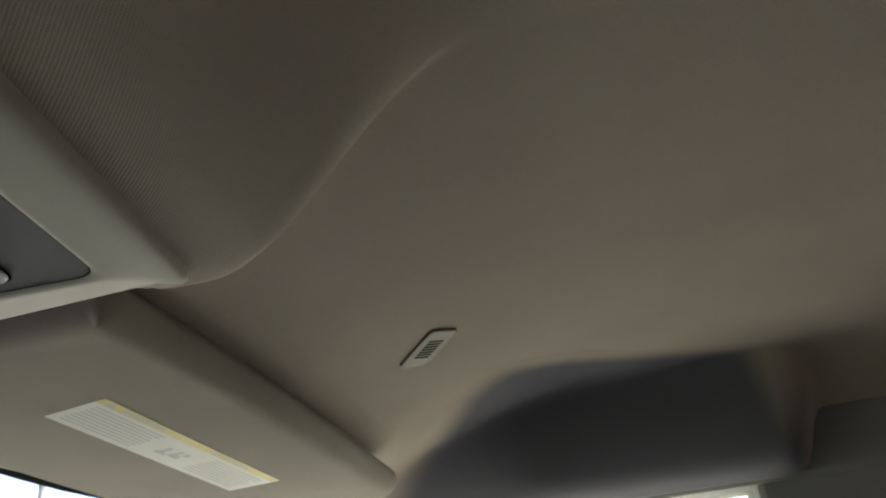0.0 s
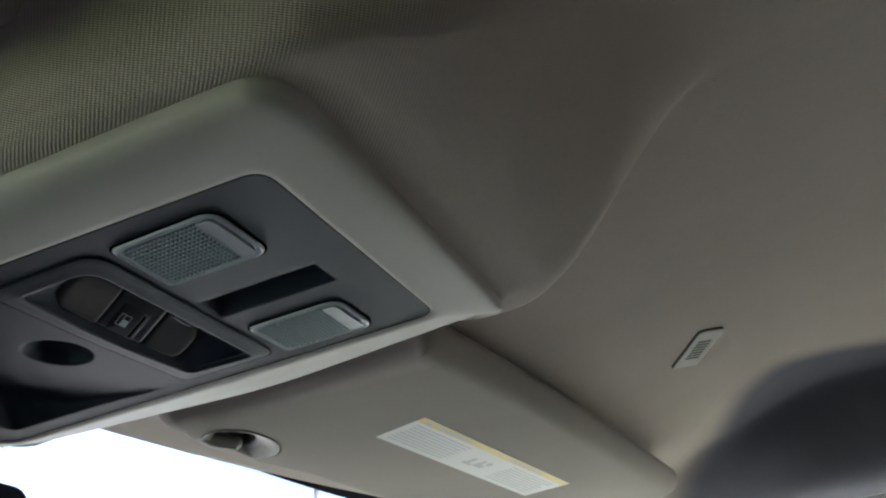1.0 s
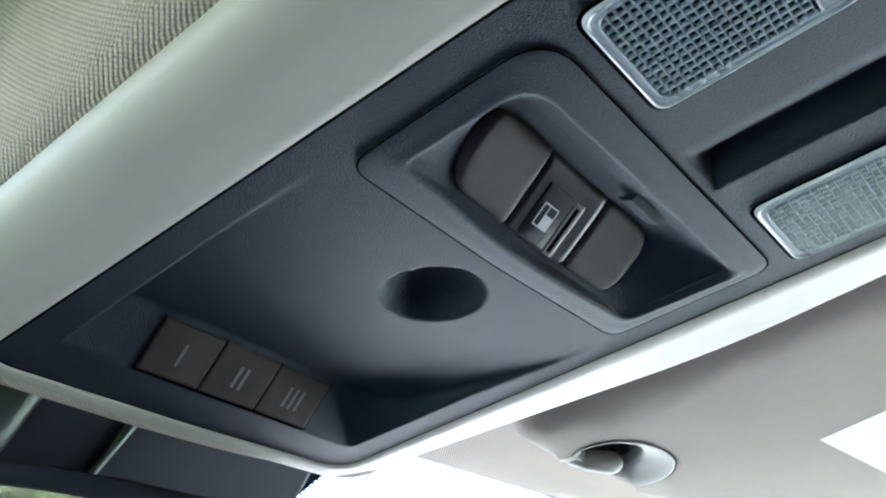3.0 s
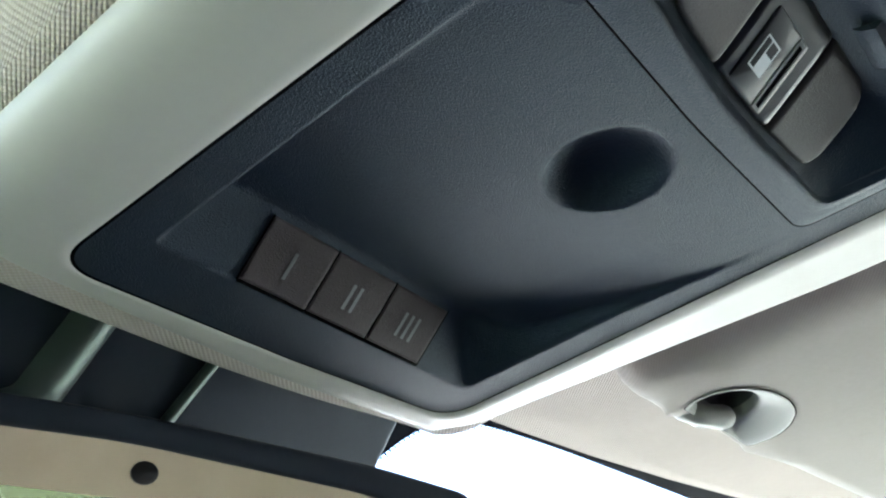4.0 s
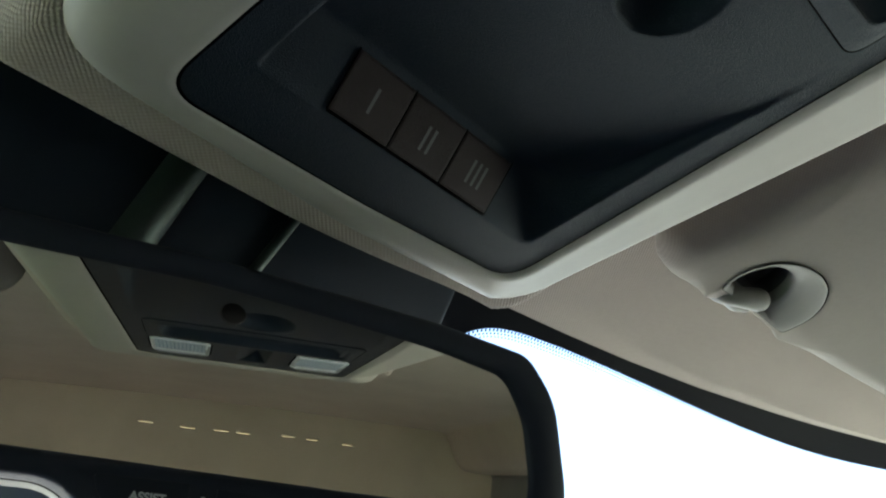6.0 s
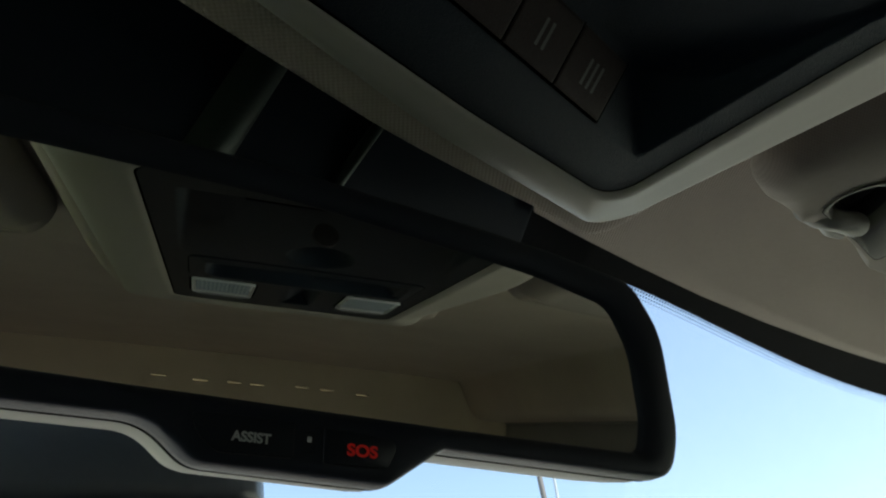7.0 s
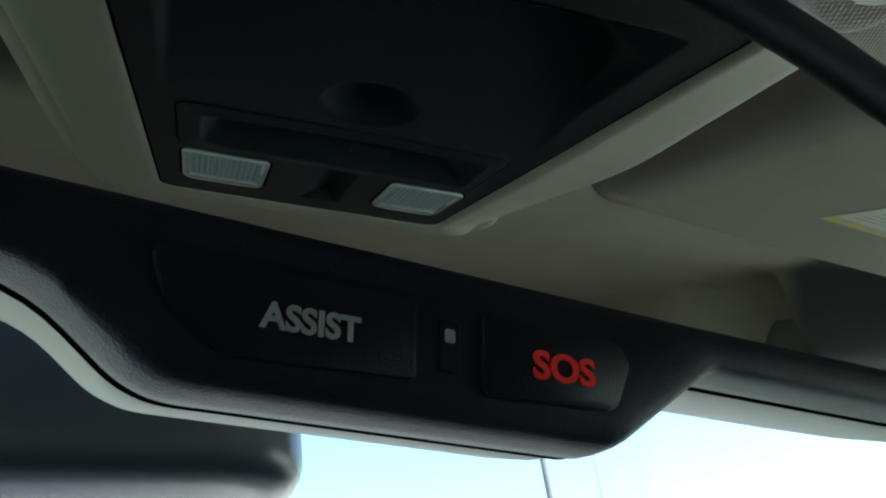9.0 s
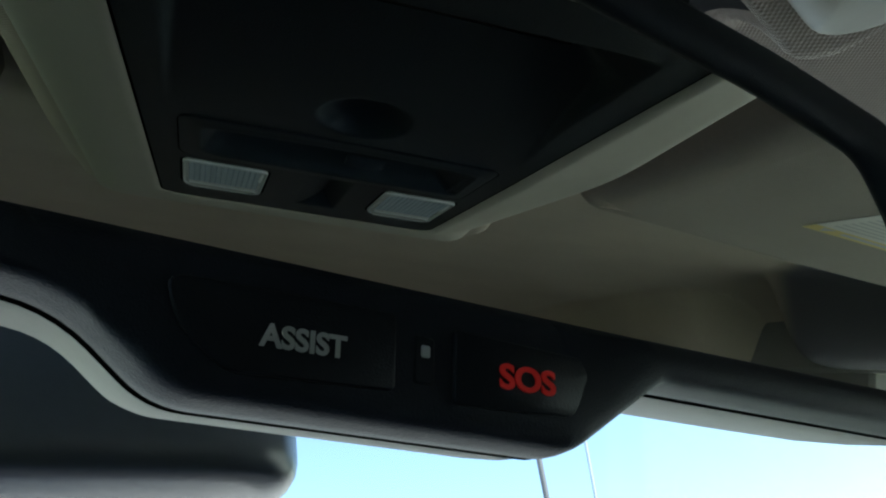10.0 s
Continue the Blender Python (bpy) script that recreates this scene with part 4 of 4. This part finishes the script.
def build_label(t):
    bm = bmesh.new()
    lab_quad(bm, 0, 1, 0, 1, 0.0)
    lab = part("warning_label", bm, LABEL_WHITE, t, "white paper label with a yellow strip", 0)
    bm = bmesh.new()
    lab_quad(bm, 0.0, 1.0, 0.0, 0.17, 0.0001)
    part("yellow_strip", bm, LABEL_YELLOW, lab, "faded yellow strip", 0)
    bm = bmesh.new()
    rng = random.Random(4)
    for u0, u1 in ((0.03, 0.36), (0.64, 0.97)):
        for k in range(8):
            v = 0.25 + k * 0.085
            lab_quad(bm, u0, u1 - (0.10 * rng.random() if k % 3 == 2 else 0.01), v, v + 0.034, 0.0001)
    tagged(part("small_print", bm, LABEL_INK, lab, "rows of small grey print", 0), kind="stuff")
    bm = bmesh.new()
    for q in ((0.10, 0.04, 0.30, 0.13), (0.55, 0.04, 0.80, 0.13)):
        lab_quad(bm, q[0], q[2], q[1] + 0.02, q[3], 0.0002)
    vs = [bm.verts.new(lab_point(u, v, 0.0002)) for u, v in ((0.03, 0.15), (0.05, 0.02), (0.07, 0.15))]
    bm.faces.new(vs)
    tagged(part("heading_print", bm, LABEL_INK, lab, "dark heading print", 0), kind="stuff")
    bm = bmesh.new()
    for u0, u1, v0, v1 in ((0.440, 0.462, 0.46, 0.70), (0.430, 0.485, 0.66, 0.74), (0.495, 0.515, 0.42, 0.62), (0.490, 0.545, 0.58, 0.70), (0.530, 0.555, 0.42, 0.54)):
        lab_quad(bm, u0, u1, v0, v1, 0.0002)
    part("pictogram", bm, LABEL_INK, lab, "small grey pictogram", 0)


right_visor = build_visor(1)
left_visor = build_visor(-1)
left_visor.matrix_basis = Matrix.Diagonal((-1, 1, 1, 1))


def build_visor_clip(side):
    t = thing("visor_clip", "grey-beige plastic hook that holds the sun visor", "visor clip", group="visor clips")
    bm = bmesh.new()
    z = visor_z(0.21, 0.15)
    tube(bm, [(0.2020, 0.1600, 1.896), (0.2020, 0.1590, z + 0.0090), (0.2030, 0.1560, z + 0.0045), (0.2060, 0.1525, z + 0.0022), (0.2110, 0.1500, z + 0.0016), (0.2165, 0.1480, z + 0.0020), (0.2210, 0.1462, z + 0.0022), (0.2240, 0.1450, z + 0.0026), (0.2258, 0.1443, z + 0.0030), (0.2268, 0.1439, z + 0.0034)], [0.0058, 0.0058, 0.0056, 0.0054, 0.0052, 0.0056, 0.0060, 0.0054, 0.0040, 0.0020], 20)
    part("hook", bm, BEZEL_GREY, t)
    bm = bmesh.new()
    tube(bm, [(0.1975, 0.1528, z + 0.0036), (0.2060, 0.1560, z + 0.0030), (0.2160, 0.1565, z + 0.0026), (0.2260, 0.1540, z + 0.0030)], [0.0022, 0.0030, 0.0030, 0.0022], 14)
    part("collar", bm, BEZEL_GREY, t, "rounded plastic lip")
    bm = bmesh.new()
    c = [(0.198, 0.152, 0.005), (0.199, 0.160, 0.005), (0.212, 0.162, 0.006), (0.226, 0.158, 0.006), (0.226, 0.150, 0.004), (0.205, 0.148, 0.005)]
    loft(bm, [at_z(outline(c, 5), 1.900), at_z(outline(c, 5), 1.8865), at_z(outline(inset(c, 0.001), 5), 1.8850), at_z(outline(inset(c, 0.003), 5), 1.8845)], False, True)
    part("base", bm, BEZEL_GREY, t, "rounded grey base", 50)
    if side < 0:
        t.matrix_basis = Matrix.Diagonal((-1, 1, 1, 1))


build_visor_clip(1)
build_visor_clip(-1)


def build_microphone():
    """A slotted microphone cover on the headliner."""
    A, B = Vector((0.4020, -0.1590)), Vector((0.3560, -0.1940))
    mid = (A + B) / 2
    u2 = (A - B).normalized()
    v2 = Vector((-u2.y, u2.x))
    def on(p):
        return Vector((p.x, p.y, roof_z(p.x, p.y)))
    o = on(mid)
    u = (on(mid + u2 * 0.02) - on(mid - u2 * 0.02)).normalized()
    v = (on(mid + v2 * 0.01) - on(mid - v2 * 0.01)).normalized()
    w = u.cross(v).normalized()
    if w.z > 0:
        w = -w
    v = w.cross(u)
    m = Matrix((u, v, w)).transposed().to_4x4()
    m.translation = o
    t = thing("microphone_cover", "small pale slotted microphone cover on the headliner", "microphone")
    t.matrix_basis = m
    bm = bmesh.new()
    c = [(-0.027, -0.0120, 0.005), (0.027, -0.0120, 0.003), (0.027, 0.0120, 0.003), (-0.027, 0.0120, 0.005)]
    loft(bm, [at_z(outline(c, 5), -0.004), at_z(outline(c, 5), 0.0010), at_z(outline(inset(c, 0.0006), 5), 0.0017), at_z(outline(inset(c, 0.0018), 5), 0.0019)], False, True)
    part("cover", bm, MIC_GREY, t)
    part("gap", ribbon(outline(inset(c, -0.0004), 5), 0.0012, 0.0011), SEAM, t, "", 0)
    for k in range(7):
        x = -0.0120 + k * 0.0040
        bm = bmesh.new()
        box(bm, (x - 0.0009, -0.0062, 0.0014), (x + 0.0009, 0.0062, 0.0021))
        part("slot", bm, SEAM, t, "", 0)


build_microphone()

# ---- mirror and the housing behind it ----
MN = Vector((-0.28195, -0.93562, -0.21242)).normalized()
MU = Vector((0.95901, -0.28134, -0.03376))
MU = (MU - MN * MU.dot(MN)).normalized()
MV = MN.cross(MU)
MO = Vector((-0.01736, 0.26230, 1.76439))
MM = Matrix((MU, MV, MN)).transposed().to_4x4()
MM.translation = MO
MR = [(-0.148, 0.0008, 0.020), (-0.0415, 0.0016, 0.018), (-0.0298, -0.0080, 0.012), (0.0245, -0.0093, 0.008), (0.0420, 0.0026, 0.006), (0.1355, 0.0020, 0.020), (0.1410, 0.0180, 0.03), (0.1380, 0.0560, 0.03), (0.1250, 0.0725, 0.014), (0.0850, 0.0762, 0.2), (-0.0050, 0.0785, 0.3), (-0.0930, 0.0762, 0.2), (-0.1300, 0.0725, 0.014), (-0.1445, 0.0560, 0.03), (-0.1485, 0.0180, 0.03)]
MGLASS = [(-0.1350, 0.0096, 0.008), (-0.0465, 0.0092, 0.05), (-0.0325, 0.0092, 0.05), (0.0215, 0.0092, 0.05), (0.0375, 0.0092, 0.05), (0.1212, 0.0098, 0.006), (0.1238, 0.0220, 0.03), (0.1216, 0.0460, 0.03), (0.1130, 0.0612, 0.012), (0.0800, 0.0660, 0.2), (-0.0050, 0.0695, 0.3), (-0.0880, 0.0660, 0.2), (-0.1185, 0.0605, 0.012), (-0.1295, 0.0460, 0.03), (-0.1360, 0.0220, 0.03)]


def mix_loops(a, b, k):
    return [(x0 + (x1 - x0) * k, y0 + (y1 - y0) * k) for (x0, y0), (x1, y1) in zip(a, b)]


def shrink(loop, k, cx=-0.004, cy=0.033):
    return [(cx + (x - cx) * k, cy + (y - cy) * k) for x, y in loop]


def build_mirror():
    t = thing("rearview_mirror", "black framed rear-view mirror with call keys and a pale back", "rear-view mirror")
    t.matrix_basis = MM
    o, g = outline(MR, 6), outline(MGLASS, 6)
    bm = bmesh.new()
    loft(bm, [at_z(shrink(o, 0.975), -0.0056), at_z(shrink(o, 0.995), -0.0054), at_z(o, -0.0047), at_z(mix_loops(o, g, 0.005), -0.0025), at_z(mix_loops(o, g, 0.025), 0.0000), at_z(mix_loops(o, g, 0.05), 0.0016), at_z(mix_loops(o, g, 0.10), 0.0027), at_z(mix_loops(o, g, 0.20), 0.0032), at_z(mix_loops(o, g, 0.60), 0.0033), at_z(mix_loops(o, g, 0.88), 0.0022), at_z(g, 0.0004), at_z(g, -0.004)])
    part("frame", bm, MIRROR_FRAME, t, "black grained frame", 50)
    bm = bmesh.new()
    vs = [bm.verts.new((x, y, 0.0)) for x, y in mix_loops(g, o, 0.05)]
    f = bm.faces.new(vs)
    bmesh.ops.triangulate(bm, faces=[f])
    part("mirror_glass", bm, MIRROR, t, "dimmed mirror glass", 0)
    bm = bmesh.new()
    loops = [at_z(shrink(o, 0.960), -0.0070), at_z(shrink(o, 0.984), -0.0072), at_z(shrink(o, 0.988), -0.0080), at_z(shrink(o, 0.985), -0.013), at_z(shrink(o, 0.964), -0.0195), at_z(shrink(o, 0.92), -0.028), at_z(shrink(o, 0.84), -0.038), at_z(shrink(o, 0.70), -0.046), at_z(shrink(o, 0.35), -0.049)]
    loft(bm, loops, False, True)
    part("back_shell", bm, PALE_SHELL, t, "pale beige back shell", 60)
    bm = bmesh.new()
    loft(bm, [at_z(shrink(o, 0.970), -0.0052), at_z(shrink(o, 0.9965), -0.0053), at_z(shrink(o, 0.9965), -0.0072), at_z(shrink(o, 0.970), -0.0074)])
    part("seam", bm, SEAM, t, "black gap between frame and shell", 60)
    bm = bmesh.new()
    loft(bm, [[(0.0021 + 0.0042 * k * math.cos(q), 0.0610 + 0.0036 * k * math.sin(q), z) for q in [2 * math.pi * i / 28 for i in range(28)]] for k, z in ((1.0, 0.0002), (1.0, 0.0006), (0.93, 0.0008))], False, True)
    part("dimming_sensor", bm, BLACK_GLOSS, t, "small dark oval light sensor", 40)
    # keys on the lower swell
    def key(name, corners, label):
        bm = bmesh.new()
        oo = outline(corners, 5)
        loft(bm, [at_z(oo, 0.0015), at_z(oo, 0.0036), at_z(outline(inset(corners, 0.0002), 5), 0.0038)], False, True)
        k = part(name, bm, CALL_KEY, t, label, 40)
        part("seam", ribbon(outline(inset(corners, -0.0003), 5), 0.0034, 0.0006), SEAM, k, "", 0)
        bm = bmesh.new()
        loft(bm, [at_z(outline(inset(corners, -d), 5), h) for d, h in ((0.0005, 0.0030), (0.0006, 0.0036), (0.0008, 0.0038), (0.0010, 0.0036), (0.0012, 0.0030))])
        part("key_edge", bm, MIRROR_FRAME, k, "thin raised edge round the key", 60)
        return k
    a = key("assist_key", [(-0.0325, 0.0044, 0.002), (-0.0050, 0.0046, 0.001), (-0.0049, -0.0046, 0.001), (-0.0250, -0.0050, 0.005), (-0.0302, -0.0010, 0.006)], "black key with grey lettering")
    s = key("sos_key", [(0.0033, 0.0041, 0.001), (0.0236, 0.0034, 0.002), (0.0254, 0.0012, 0.002), (0.0224, -0.0048, 0.003), (0.0033, -0.0052, 0.001)], "black key with red lettering")
    lettering("lettering", "ASSIST", 0.0103, 0.0026, WHITE_MARK, a, pose(-0.0166, -0.0006, 0.0039), label="grey lettering ASSIST")
    lettering("lettering", "SOS", 0.0091, 0.0033, RED, s, pose(0.0146, -0.0008, 0.0039), label="red lettering SOS")
    bm = bmesh.new()
    box(bm, (-0.0024, -0.0034, 0.0028), (0.0008, 0.0026, 0.0035), 0.0004, 1)
    i = part("indicator", bm, CALL_KEY, t, "small dark indicator window", 40)
    # Pale block stands in for the indicator's glyph and gives no light.
    bm = bmesh.new()
    box(bm, (-0.0014, -0.0001, 0.0033), (-0.0001, 0.0014, 0.0037), 0.0002, 1)
    part("light", bm, WHITE_MARK, i, "tiny pale block for the indicator's glyph", 40)


build_mirror()


def build_housing():
    t = thing("sensor_housing", "dark grey plastic sensor cover on the windscreen behind the mirror", "sensor housing")
    # upper cover: a flat face with a raised plate at one side, a cable ridge and a hollow
    def plate_x(z):
        return 0.0178 + 0.48 * (z - 1.882)

    def right_x(z):
        return 0.1225 + 0.32 * (z - 1.887)

    def cover_y(x, z):
        y = 0.2765 + 0.45 * (1.870 - z)
        y -= 0.0035 * ss(-0.0010, 0.0022, x - plate_x(z))
        return y
    bm = bmesh.new()
    rows = []
    for i in range(61):
        z = 1.826 + 0.109 * i / 60
        rows.append([bm.verts.new((x, cover_y(x, z), z)) for x in [-0.16 + (right_x(z) + 0.16) * j / 170 for j in range(171)]])
        r = right_x(z)
        rows[-1] += [bm.verts.new((r + dx, cover_y(r, z) + dy, z)) for dx, dy in ((0.0012, 0.0006), (0.0018, 0.0020), (0.0019, 0.0300))]
    for a, b in zip(rows, rows[1:]):
        for i in range(len(a) - 1):
            bm.faces.new((a[i], a[i + 1], b[i + 1], b[i]))
    part("upper_cover", bm, HOUSING, t, "dark grained cover with a raised plate", 60)
    bm = bmesh.new()
    ridge = [(-0.0318 + 0.33 * (z - 1.882) - 0.010 * ss(1.856, 1.846, z), 0.2790 + 0.45 * (1.870 - z), z) for z in [1.826 + 0.109 * k / 24 for k in range(25)]]
    tube(bm, ridge, 0.0086, 40)
    part("cable_cover", bm, HOUSING_GLOSS, t, "rounded glossy cable cover", 60)
    bm = bmesh.new()
    tube(bm, [(plate_x(z) + 0.0008, cover_y(plate_x(z) + 0.004, z) + 0.0004, z) for z in [1.826 + 0.109 * k / 8 for k in range(9)]], 0.0024, 16)
    part("plate_edge", bm, HOUSING_GLOSS, t, "glossy rounded edge of the plate", 60)
    # lower housing seen under the mirror
    bm = bmesh.new()
    c = [(-0.200, 0.300, 0.006), (-0.0925, 0.300, 0.030), (-0.0925, 0.350, 0.022), (-0.200, 0.350, 0.006)]
    loops = []
    for z, d in ((1.795, 0.0), (1.775, 0.0), (1.7595, 0.0), (1.7570, 0.0005), (1.7553, 0.0016), (1.7544, 0.0034), (1.7538, 0.008), (1.7532, 0.018)):
        loops.append([(0.933 * u + 0.359 * v, 0.933 * v - 0.359 * u + 0.004, z + 0.018) for u, v in outline(inset(c, d), 9)])
    loft(bm, loops, False, True)
    part("lower_housing", bm, HOUSING_GREY, t, "rounded camera housing", 70)


build_housing()
